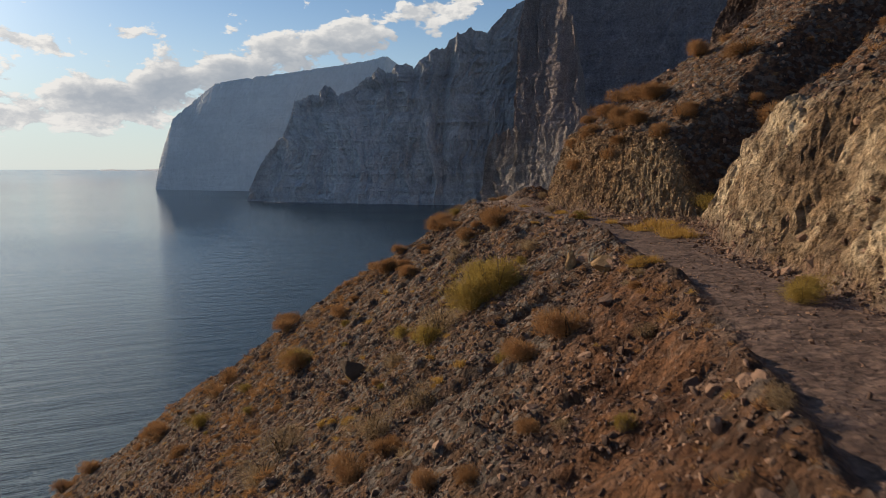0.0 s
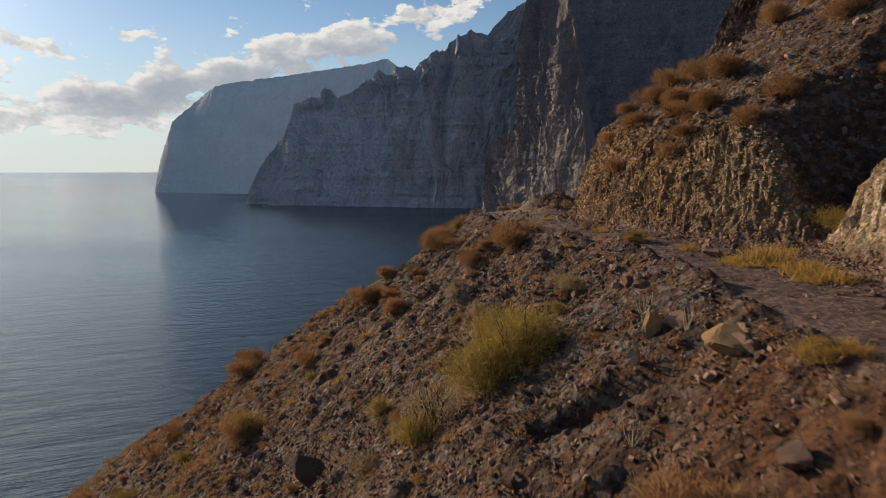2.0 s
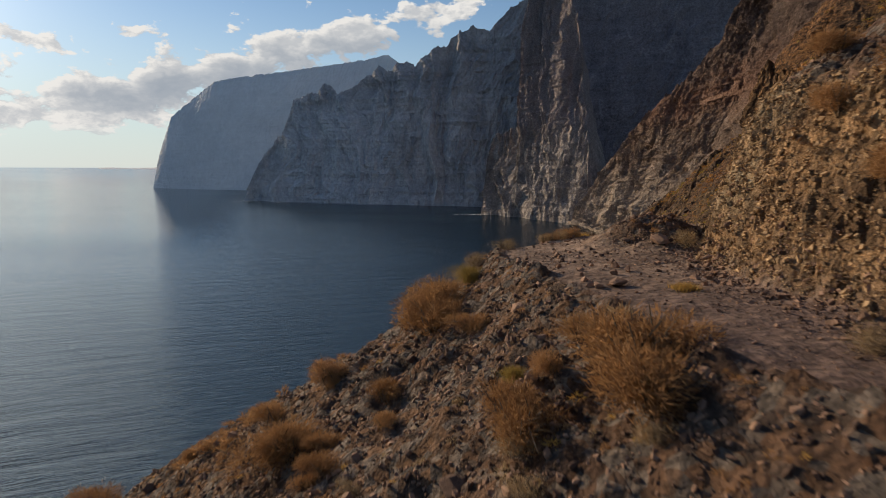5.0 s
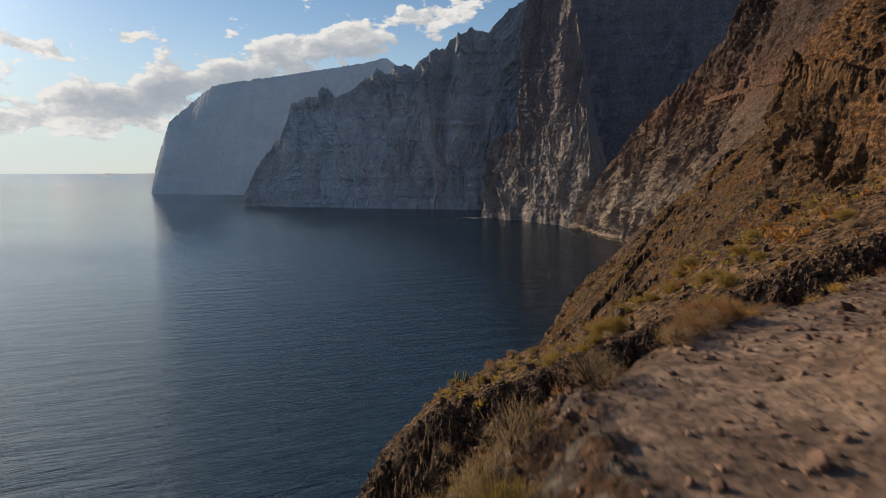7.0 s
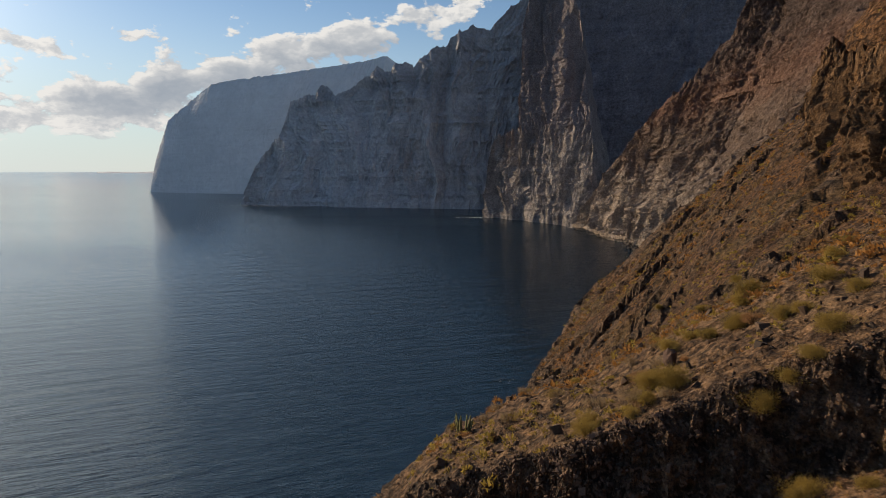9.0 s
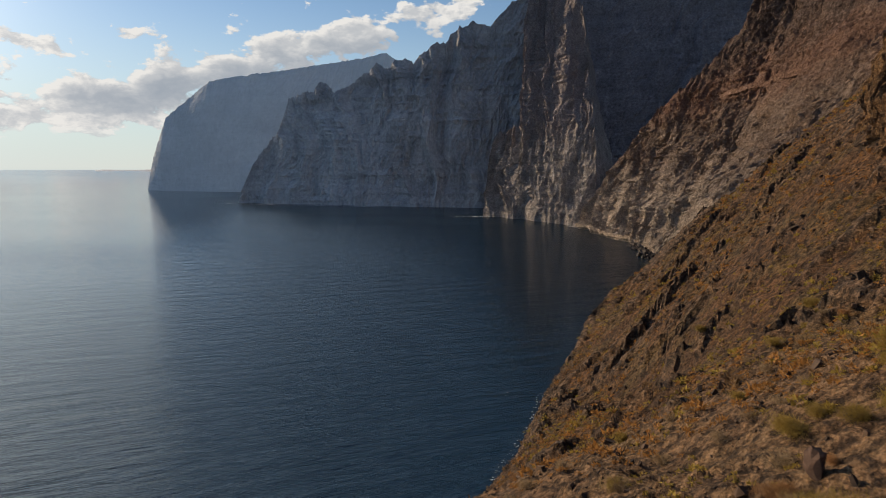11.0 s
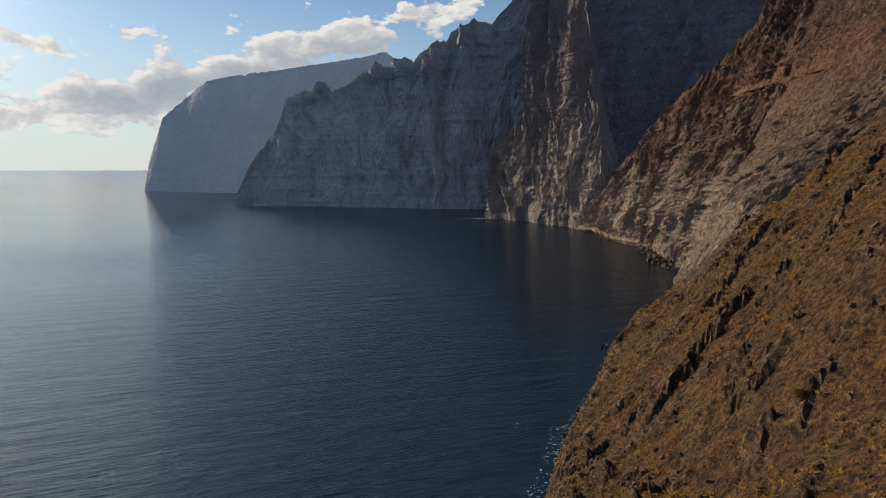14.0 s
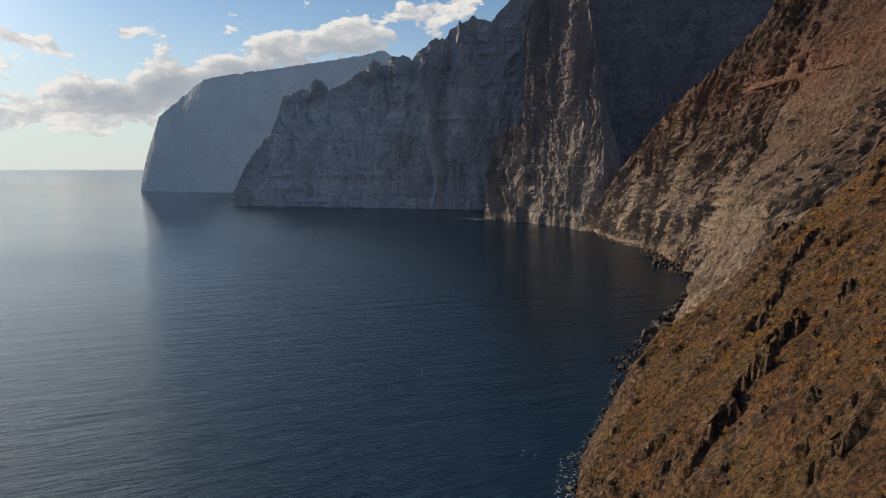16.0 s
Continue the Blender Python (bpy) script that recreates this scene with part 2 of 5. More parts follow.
def sea_material():
    m, n, bsdf = material("sea_water")
    p = position(n)
    rot = n.tree.nodes.new("ShaderNodeVectorRotate")
    n.put(rot.inputs["Vector"], p)
    rot.inputs["Angle"].default_value = radians(-24)
    swell_p = n.vmath("MULTIPLY", rot.outputs[0], (0.42, 1.0, 1.0))
    swell = n.noise(swell_p, 0.035, 3, 0.5, 0.3)
    chop = n.noise(swell_p, 0.30, 6, 0.66, 0.3)
    ripple = n.noise(p, 1.1, 4, 0.6)
    train = n.tree.nodes.new("ShaderNodeTexWave")
    train.wave_type, train.bands_direction = "BANDS", "Y"
    n.put(train.inputs["Vector"], n.vmath("MULTIPLY", rot.outputs[0], (0.25, 1.0, 1.0)))
    for key, v in (("Scale", 0.017), ("Distortion", 5.0), ("Detail", 4.0), ("Detail Scale", 1.6), ("Detail Roughness", 0.6)):
        train.inputs[key].default_value = v
    train_b = n.noise(n.vmath("MULTIPLY", rot.outputs[0], (0.22, 1.0, 1.0)), 0.13, 5, 0.62, 0.5)
    crest = n.noise(n.vmath("MULTIPLY", rot.outputs[0], (0.16, 1.0, 1.0)), 0.42, 4, 0.6, 0.8)
    gust = n.noise(n.vmath("MULTIPLY", p, (0.3, 1.0, 1.0)), 0.004, 4, 0.6)
    h = n.math("ADD", n.math("MULTIPLY", swell, 4.0), n.math("ADD", n.math("MULTIPLY", chop, 2.0), n.math("MULTIPLY", ripple, 0.5)))
    h = n.math("ADD", h, n.math("ADD", n.math("MULTIPLY", train.outputs["Fac"], 0.9), n.math("ADD", n.math("MULTIPLY", train_b, 6.5), n.math("MULTIPLY", crest, 2.6))))
    n.put(bsdf.inputs["Base Color"], n.mix(gust, (0.0006, 0.0095, 0.020), (0.0010, 0.0145, 0.030)))
    bsdf.inputs["IOR"].default_value = 1.37
    # the open sea lies calmer than the bay behind the headland
    sepw = n.tree.nodes.new("ShaderNodeSeparateXYZ")
    n.put(sepw.inputs[0], p)
    bay = n.ramp(n.math("ADD", sepw.outputs[0], n.math("MULTIPLY", sepw.outputs[1], 0.36)), -60.0, 120.0)
    far = n.ramp(sepw.outputs[1], 130.0, 900.0)
    lee = n.math("MULTIPLY", n.ramp(sepw.outputs[0], -45.0, 45.0), n.math("SUBTRACT", 1.0, far))
    n.put(bsdf.inputs["Roughness"], n.math("MULTIPLY", n.math("MULTIPLY", n.ramp(gust, 0.3, 0.7, 0.13, 0.20), n.math("SUBTRACT", 1.0, n.math("MULTIPLY", lee, 0.6))), n.math("SUBTRACT", 1.0, n.math("MULTIPLY", far, n.math("SUBTRACT", 0.55, n.math("MULTIPLY", bay, 0.85))))))
    bump(n, bsdf, h, n.math("SUBTRACT", n.math("SUBTRACT", 0.28, n.math("MULTIPLY", lee, 0.18)), n.math("MULTIPLY", far, n.math("SUBTRACT", 0.24, n.math("MULTIPLY", bay, 0.17)))), 1.0)
    return m


def plain_rock_material(name, dark, light, scale=3.0):
    m, n, bsdf = material(name)
    p = position(n)
    info = n.tree.nodes.new("ShaderNodeObjectInfo").outputs["Random"]
    island = n.tree.nodes.new("ShaderNodeNewGeometry").outputs["Random Per Island"]
    f = n.noise(p, scale, 7, 0.65)
    vary = n.math("FRACT", n.math("ADD", info, island))
    colour = n.mix(n.ramp(n.math("ADD", n.math("MULTIPLY", f, 0.5), n.math("MULTIPLY", vary, 0.5)), 0.2, 0.8), dark, light)
    n.put(bsdf.inputs["Base Color"], colour)
    bsdf.inputs["Roughness"].default_value = 0.92
    bsdf.inputs["Specular IOR Level"].default_value = 0.2
    bump(n, bsdf, n.noise(p, scale * 5, 6, 0.7), 0.8, 0.05)
    return m


def plant_material(name, dark, light, thin=0.35):
    """Twigs and leaves, which let some light through."""
    m, n, bsdf = material(name)
    info = n.tree.nodes.new("ShaderNodeObjectInfo").outputs["Random"]
    island = n.tree.nodes.new("ShaderNodeNewGeometry").outputs["Random Per Island"]
    vary = n.math("ADD", n.math("MULTIPLY", info, 0.45), n.math("MULTIPLY", island, 0.55))
    colour = n.mix(vary, dark, light)
    n.put(bsdf.inputs["Base Color"], colour)
    bsdf.inputs["Roughness"].default_value = 0.85
    bsdf.inputs["Specular IOR Level"].default_value = 0.15
    through_light = n.node("ShaderNodeBsdfTranslucent", Color=colour)
    mixed = n.node("ShaderNodeMixShader")
    mixed.inputs[0].default_value = thin
    n.tree.links.new(bsdf.outputs[0], mixed.inputs[1])
    n.tree.links.new(through_light.outputs[0], mixed.inputs[2])
    out = [x for x in n.tree.nodes if x.bl_idname == "ShaderNodeOutputMaterial"][0]
    n.tree.links.new(mixed.outputs[0], out.inputs[0])
    return m


GROUND = ground_material()
SEA = sea_material()
CLIFF_NEAR = cliff_material("layered_brown_rock", (0.135, 0.10, 0.083), (0.34, 0.26, 0.21), (0.25, 0.17, 0.125), (0.38, 0.31, 0.255), 2.2, 7.0,
                            ((-20, 70, (0.40, 0.325, 0.262), 0.7), (85, 165, (0.21, 0.145, 0.108), 0.5), (136, 166, (0.22, 0.092, 0.054), 0.65), (168, 205, (0.10, 0.066, 0.056), 0.85), (205, 420, (0.105, 0.066, 0.053), 0.85)), grain=0.8)
# pale haze is painted into this wall's colours, thinner above and eastward
CLIFF_MID = cliff_material("hazy_lava_wall", (0.43, 0.435, 0.46), (0.58, 0.575, 0.59), (0.49, 0.49, 0.505), (0.64, 0.60, 0.58), 0.6, 5.0, ((225, 600, (0.31, 0.305, 0.32), 0.7),), grain=0.35,
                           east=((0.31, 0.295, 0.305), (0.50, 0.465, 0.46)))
# a darker copy of the bay rock, painted for shade and thin haze
CLIFF_INNER = cliff_material("shade_lava_rock", (0.135, 0.122, 0.135), (0.25, 0.222, 0.235), (0.20, 0.172, 0.178), (0.29, 0.25, 0.245), 1.0, 6.0)
# shade on the upper buttress is painted as a darker band
CLIFF_PALE = cliff_material("pale_lava_rock", (0.19, 0.168, 0.158), (0.37, 0.325, 0.30), (0.29, 0.25, 0.228), (0.46, 0.41, 0.37), 1.6, 6.0,
                            ((135, 600, (0.235, 0.195, 0.195), 0.75),))
# distance haze is painted into this rock as a pale colour
CLIFF_FAR = cliff_material("hazy_lava_rock", (0.56, 0.58, 0.605), (0.66, 0.675, 0.695), (0.61, 0.625, 0.65), (0.68, 0.69, 0.71), 0.3, 2.0, grain=0.10)
CRAG = cliff_material("ochre_lava_crag", (0.05, 0.033, 0.022), (0.27, 0.155, 0.075), (0.17, 0.098, 0.05), (0.36, 0.20, 0.09), 14.0, 1.2, grain=0.7)
STONE = plain_rock_material("dark_stone", (0.070, 0.043, 0.033), (0.32, 0.200, 0.138))
BANK_STONE = plain_rock_material("tan_stone", (0.13, 0.084, 0.048), (0.50, 0.335, 0.185))
WALL_STONE = plain_rock_material("brown_stone", (0.035, 0.024, 0.019), (0.165, 0.108, 0.076))
FAR_STONE = plain_rock_material("dark_brown_stone", (0.028, 0.021, 0.018), (0.125, 0.08, 0.052))
RUST = plant_material("rust_brown_twigs", (0.19, 0.098, 0.042), (0.42, 0.24, 0.112))
OLIVE = plant_material("olive_yellow_stems", (0.175, 0.122, 0.034), (0.43, 0.31, 0.085))
STRAW = plant_material("straw_grass", (0.27, 0.165, 0.05), (0.54, 0.345, 0.10))
TAN = plant_material("grey_tan_twigs", (0.19, 0.13, 0.075), (0.42, 0.31, 0.18))


# ---- noise and meshes ----
def lattice(i, j, k, seed):
    v = (i * 374761393 + j * 668265263 + k * 2147483647 + seed * 1274126177) & 0xFFFFFFFF
    v = ((v ^ (v >> 13)) * 1274126177) & 0xFFFFFFFF
    v = ((v ^ (v >> 16)) * 2246822519) & 0xFFFFFFFF
    return ((v ^ (v >> 15)) & 0xFFFF) / 32767.5 - 1.0


def smooth_noise(x, y, z=None, seed=0):
    """Value noise from -1 to 1."""
    x, y = np.asarray(x, float), np.asarray(y, float)
    z = np.zeros_like(x) if z is None else np.asarray(z, float)
    i, j, k = (np.floor(a).astype(np.int64) for a in (x, y, z))
    fx, fy, fz = x - i, y - j, z - k
    u, v, w = (f * f * f * (f * (f * 6 - 15) + 10) for f in (fx, fy, fz))
    total = 0.0
    for a in (0, 1):
        for b in (0, 1):
            for c in (0, 1):
                weight = (u if a else 1 - u) * (v if b else 1 - v) * (w if c else 1 - w)
                total = total + weight * lattice(i + a, j + b, k + c, seed)
    return total


def fbm(x, y, z=None, octaves=4, gain=0.5, seed=0, ridged=False):
    total, amp, norm, f = 0.0, 1.0, 0.0, 1.0
    for o in range(octaves):
        v = smooth_noise(np.asarray(x) * f + 17.3 * o, np.asarray(y) * f - 9.1 * o, None if z is None else np.asarray(z) * f, seed + o)
        total = total + amp * ((1 - 2 * np.abs(v)) if ridged else v)
        norm, amp, f = norm + amp, amp * gain, f * 2.03
    return total / norm


def mesh_from(name, verts, faces, mat, smooth=False, attributes=None):
    """A mesh from arrays; faces all have the same number of corners."""
    verts, faces = np.asarray(verts, np.float32), np.asarray(faces, np.int32)
    me = bpy.data.meshes.new(name)
    count, corners = faces.shape
    me.vertices.add(len(verts))
    me.vertices.foreach_set("co", verts.ravel())
    me.loops.add(count * corners)
    me.loops.foreach_set("vertex_index", faces.ravel())
    me.polygons.add(count)
    me.polygons.foreach_set("loop_start", np.arange(0, count * corners, corners, dtype=np.int32))
    me.polygons.foreach_set("use_smooth", np.broadcast_to(smooth, count).copy())
    for key, values in (attributes or {}).items():
        me.attributes.new(key, "FLOAT", "POINT").data.foreach_set("value", np.asarray(values, np.float32).ravel())
    me.update(calc_edges=True)
    me.materials.append(mat)
    return me


def grid_faces(rows, cols):
    a = (np.arange(rows - 1)[:, None] * cols + np.arange(cols - 1)[None]).ravel()
    return np.stack([a, a + 1, a + cols + 1, a + cols], 1)


def steps(*spans):
    """Coordinates in spans (start, step), the last one only ending the one before."""
    out = []
    for (a, step), (b, _) in zip(spans, spans[1:]):
        out.append(np.linspace(a, b, max(2, int(round((b - a) / step)) + 1))[:-1])
    return np.concatenate([*out, [spans[-1][0]]])


def blend(y, ys, values):
    """Smooth interpolation through a few stations."""
    return sum(np.interp(y + d, ys, values) for d in (-3.0, -1.0, 1.0, 3.0)) / 4


# ---- the hillside ----
# the first spur is laid out on a grid of its own, of 0.65 m units, which meets the world at this corner
UNIT, CORNER, CORNER_AT = 0.65, (0.62, 40.0, 79.84), (0.62, 38.6)


def spur_grid(x, y):
    """From the world to the first spur's own grid."""
    return CORNER_AT[0] + (x - CORNER[0]) / UNIT, CORNER_AT[1] + (y - CORNER[1]) / UNIT


def spur_place(u, v):
    """From the first spur's grid to the world."""
    return CORNER[0] + (u - CORNER_AT[0]) * UNIT, CORNER[1] + (v - CORNER_AT[1]) * UNIT


# stations along the first spur, in its units: outer edge of the path, foot of the cut bank, height of the bank
SPUR_Y = (-60, 10, 17, 27, 39, 46, 51, 60, 66, 75, 90)
PATH_EDGE = (3.0, 6.0, 7.4, 9.5, 9.3, 8.8, 6.8, 4.8, 3.4, 2.6, 2.0)
BANK_Y = (-60, 10, 18, 26, 32, 39, 43, 46, 48, 55, 62, 66, 70, 75, 82, 95)
BANK_FOOT = (9.0, 12.0, 12.4, 13.2, 13.4, 15.6, 16.2, 13.9, 12.9, 10.4, 9.9, 10.0, 11.2, 15.0, 26.0, 40.0)
BANK_HIGH = (6.0, 6.0, 6.4, 6.6, 6.4, 5.4, 5.0, 5.2, 5.4, 5.6, 6.2, 6.4, 6.0, 5.0, 4.0, 3.0)
# stations of the second spur: height at x = 40, slope; near brow over the gully; shore
SLOPE_Y = (60, 105, 125, 137, 148, 160, 174, 183, 196, 208, 221, 230, 244, 265, 285, 313, 418, 485, 540, 620, 720)
SLOPE_Z = (90, 78.2, 75.6, 70.0, 66.0, 62.6, 58.4, 55.6, 52.4, 48.0, 42.6, 39.6, 38.6, 36.0, 33.0, 24.0, -30.0, -74.0, -108.0, -140.0, -150.0)
SLOPE_RISE = (0.44, 0.46, 0.55, 0.47, 0.52, 0.64, 0.92, 1.15, 1.22, 1.08, 1.1, 1.1, 1.0, 0.95, 0.95, 1.0, 0.95, 0.95, 0.95, 0.95, 0.95)
BROW_X = (-60, -4, 0, 4, 8, 15, 19, 24, 40, 80)
BROW_Y = (150, 117, 111, 109, 106, 105.2, 104.4, 101, 93, 80)
SHORE_Y = (-60, 60, 95, 110, 137, 170, 190, 205, 225, 242, 254, 270, 289, 307, 340, 404, 437, 490, 540, 560, 606, 656, 760)
SHORE_X = (-98, -86, -50, -27, -24, -18, -3, 4, 10, 15, 18, 25, 31, 35, 50, 73, 96, 125, 155, 167, 184, 179, 188)


def softmin(a, b, k):
    h = np.clip(0.5 + 0.5 * (b - a) / k, 0, 1)
    return b * (1 - h) + a * h - k * h * (1 - h)


def softmax(a, b, k):
    return -softmin(-a, -b, k)


def first_spur(x, y):
    """Height of the first spur with its path and cut bank, and how far it is path and bare rock."""
    u, v = spur_grid(x, y)
    wob = fbm(u * 0.11, v * 0.11, octaves=3, seed=3)
    edge = np.interp(v, SPUR_Y, PATH_EDGE) + 0.5 * wob
    foot = np.interp(v, BANK_Y, BANK_FOOT) + 0.35 * fbm(u * 0 + 2, v * 0.35, octaves=3, seed=5)
    high = np.interp(v, BANK_Y, BANK_HIGH)
    level = 76.0 + 0.3 * np.clip((v - 30) / 20, 0, 1) - 0.2 * np.clip((v - 58) / 10, 0, 1)
    under = level - np.interp(v, (40, 54, 66), (0.67, 0.695, 0.655)) * (edge - u) - 0.12 * np.clip(edge - u, 0, 1.5) - 0.10 * np.maximum(-14 - u, 0)
    mound = 1.5 * np.exp(-((u - 9.4) / 2.4) ** 2 - ((v - 70.0) / 2.6) ** 2)
    onpath = level + 0.03 * (u - edge) + mound
    steep = level + (u - foot) * 2.7
    above = level + high + 0.66 * (u - foot - high / 2.7)
    above = above - 4.2 * np.exp(-((v - 43.5 - 0.4 * (u - 15)) / 2.4) ** 2) * np.clip((u - 13) / 4, 0, 1)
    z = softmax(softmin(under, onpath, 0.5), softmin(steep, above, 0.9), 0.35)
    brow = np.interp(x, (-40, -10, 0.2, 1.3, 2.5, 4.9, 6.8, 9.8, 20, 40), (66, 61.5, 60.3, 61.0, 61.8, 64.8, 66.1, 68.2, 74, 84)) + 0.7 * fbm(x * 0.3, y * 0 + 4, octaves=3, seed=8)
    z = CORNER[2] + UNIT * (z - CORNER[2]) - 1.15 * softmax(y - brow, y * 0, 0.8)
    dirt = np.clip((u - edge + 0.2) / 0.5, 0, 1) * np.clip((foot - u + 0.3) / 0.6, 0, 1) * np.clip((brow - y + 0.4) / 1.0, 0, 1)
    dirt = dirt * np.clip(1.15 - 0.9 * mound, 0, 1)
    rock = np.clip((u - foot + 0.2) / 0.6, 0, 1) * np.clip((foot + high / 2.7 + 0.9 - u) / 1.2, 0, 1) * np.clip((brow + 3 - y) / 3, 0, 1)
    return z, dirt, rock


def hill(x, y):
    """Height of the ground, and how far it is packed path and bare rock."""
    z1, dirt, rock = first_spur(x, y)
    # the flank that runs down into the gully
    flank = 63.1 + 0.42 * (x - 17.5) - 0.31 * (y - 100.5) - 0.6 * softmax(13 - x, x * 0, 2.0) + 0.5 * fbm(x * 0.14, y * 0.14, octaves=3, seed=14)
    flank = flank - 0.9 * softmax(67 - y, y * 0, 2.0)
    z1 = softmax(z1, flank, 1.2)
    near = np.interp(x, BROW_X, BROW_Y) + 1.1 * fbm(x * 0.2, y * 0.1, octaves=2, seed=9)
    yy = np.maximum(y, near)
    z2 = blend(yy, SLOPE_Y, SLOPE_Z) + blend(yy, SLOPE_Y, SLOPE_RISE) * (x - 40) - 2.4 * softmax(near - y, y * 0, 0.7)
    z2 = z2 - 0.8 * softmax(-1.5 - x, x * 0, 1.0)
    # the far end of the slope, where it steps down to the next one
    end = 291 - 0.42 * softmax(x - 44, x * 0, 4.0) + 5.0 * fbm(x * 0.05, x * 0 + 7, octaves=3, seed=16)
    z2 = z2 - 15.0 * (1 - np.exp(-softmax(y - end, y * 0, 3.0) / 18.0))
    front = np.interp(y, (118, 150, 165, 183, 209, 220), (66, 64, 64, 69, 78.5, 91)) + 2.2 * fbm(x * 0 + 1, y * 0.12, octaves=3, seed=15)
    crag = 1 / (1 + np.exp(-np.clip((x - front) / 1.1, -30, 30))) / (1 + np.exp(-np.clip((216 - y) / 2.5, -30, 30))) / (1 + np.exp(-np.clip((y - 140) / 5, -30, 30)))
    z2 = z2 + 11.0 * crag
    warm = np.clip(crag * 1.5, 0, 1) * np.clip((front + 16 - x) / 6, 0, 1)
    shore = np.interp(y, SHORE_Y, SHORE_X) + 2.5 * fbm(x * 0, y * 0.06, octaves=3, seed=12)
    z = softmax(z1, z2, 0.8)
    cliff = np.interp(y, (60, 90, 125, 185, 260, 300), (1.5, 1.7, 2.6, 2.7, 3.2, 2.0)) * (x - shore) - 1.5
    z = softmin(z, cliff, 3.0)
    rock = np.maximum(rock, np.clip((near + 1.2 - y) / 1.5, 0, 1) * np.clip((y - near + 9) / 3, 0, 1) * (z2 > z1 - 0.5))
    rock = np.maximum(rock, np.clip((z - cliff + 9) / 6, 0, 1) * (y > 95))
    rock = np.maximum(rock, warm)
    ribs = fbm(x * 0.04 + y * 0.012, y * 0.095, octaves=4, gain=0.55, seed=21, ridged=True) + 0.35 * fbm(x * 0.03, y * 0.03, octaves=2, seed=24)
    outcrop = np.clip((ribs - 0.46) * 6, 0, 1) * np.clip((y - 135) / 15, 0, 1)
    rock = np.maximum(rock, outcrop * 0.9)
    return z, dirt, rock, outcrop, warm


# rock ledges of the far slope: x, y, half width, height
LEDGES = [
    (41.5, 231, 10.4, 3.2), (50, 238, 7.2, 2.6), (35, 231, 5.6, 2.6), (44.5, 213, 4.0, 1.9), (41, 201, 4.8, 2.3), (34, 186, 4.0, 1.7), (37.5, 184, 2.4, 1.1), (39, 186, 2.4, 1.0),
    (57, 253, 7.2, 2.2), (58, 233, 5.6, 1.7), (67, 232, 6.4, 2.0), (26.5, 231, 4.0, 1.9), (24, 196, 4.0, 1.6), (49, 190, 4.8, 1.4), (30, 170, 4.0, 1.2), (56, 205, 5.6, 1.7),
    (66, 262, 7.2, 2.2), (75, 285, 8.0, 2.5), (62, 300, 6.4, 2.2), (88, 270, 8.0, 2.5), (22, 152, 3.2, 1.0), (38, 160, 4.0, 1.2), (80, 245, 6.4, 1.9), (95, 310, 8.0, 2.5)]
AWAY = (0.50, -0.866)


def ledges(x, y):
    """Ramps that end in a steep broken step on the side away from the sun."""
    total, bare = np.zeros_like(x), np.zeros_like(x)
    wander = 6.0 * fbm(x * 0.16, y * 0.16, octaves=5, gain=0.78, seed=51)
    for n, (a, b, wide, high) in enumerate(LEDGES):
        dx, dy = x - a, y - b
        s = dx * AWAY[0] + dy * AWAY[1] + wander
        c = -dx * AWAY[1] + dy * AWAY[0]
        keep = np.clip(1.3 - (c / wide) ** 2, 0, 1)
        ramp = np.clip((s + high * 3.2) / (high * 3.2), 0, 1) ** 1.5 * np.clip(1 - s / 0.5, 0, 1)
        total = np.maximum(total, high * keep * ramp)
        bare = np.maximum(bare, keep * np.exp(-((s - 0.6) / 1.3) ** 2))
    return total, bare


def relief(x, y, z, dirt, rock, outcrop):
    rough = 1 - 0.9 * dirt
    far = np.clip((y - 90) / 30, 0, 1)
    u, v = spur_grid(x, y)
    rise = 0.55 * fbm(u * 0.16, v * 0.16, octaves=4, seed=31) + 0.45 * fbm(u * 0.22, v * 0.6, octaves=3, gain=0.55, seed=32, ridged=True) + 0.24 * fbm(u * 0.8, v * 0.8, octaves=3, gain=0.6, seed=33, ridged=True)
    rise = rise - 1.5 * np.exp(-(((u - 5.4) / 2.0) ** 2 + ((v - 34.0 + 0.25 * (u - 5)) / 0.7) ** 4)) - 1.0 * np.exp(-(((u - 3.0) / 2.4) ** 2 + ((v - 29.5) / 0.6) ** 4))
    rise = rise + np.clip((72 - y) / 6, 0, 1) * (0.16 * fbm(u * 1.1, v * 2.0, octaves=3, gain=0.65, seed=38, ridged=True) + 0.10 * fbm(u * 2.2, v * 2.2, octaves=2, gain=0.7, seed=39))
    z = z + rough * UNIT * rise
    z = z + far * 0.55 * fbm(x * 0.33, y * 0.28, octaves=3, gain=0.6, seed=34, ridged=True) + far * 1.6 * fbm(x * 0.06, y * 0.035, octaves=4, seed=35, ridged=True) + outcrop * 1.5
    return z + 0.03 * dirt * fbm(u * 1.5, v * 1.5, octaves=3, seed=37)


GX = steps((-120, 4), (-45, 1.0), (-30, 0.4), (-13, 0.13), (6, 0.095), (12.6, 0.22), (30, 0.6), (95, 1.3), (180, 5.0), (420, 0))
GY = steps((-30, 3), (8, 0.4), (17, 0.13), (62, 0.3), (84, 0.4), (97, 0.22), (110, 0.45), (130, 0.8), (320, 1.6), (480, 5.0), (680, 0))
XX, YY = np.meshgrid(GX, GY)
UU, VV = spur_grid(XX, YY)
ZZ, DIRT, ROCK, OUT, WARM = hill(XX, YY)
ZZ = relief(XX, YY, ZZ, DIRT, ROCK, OUT)
LEDGE, BARE = ledges(XX, YY)
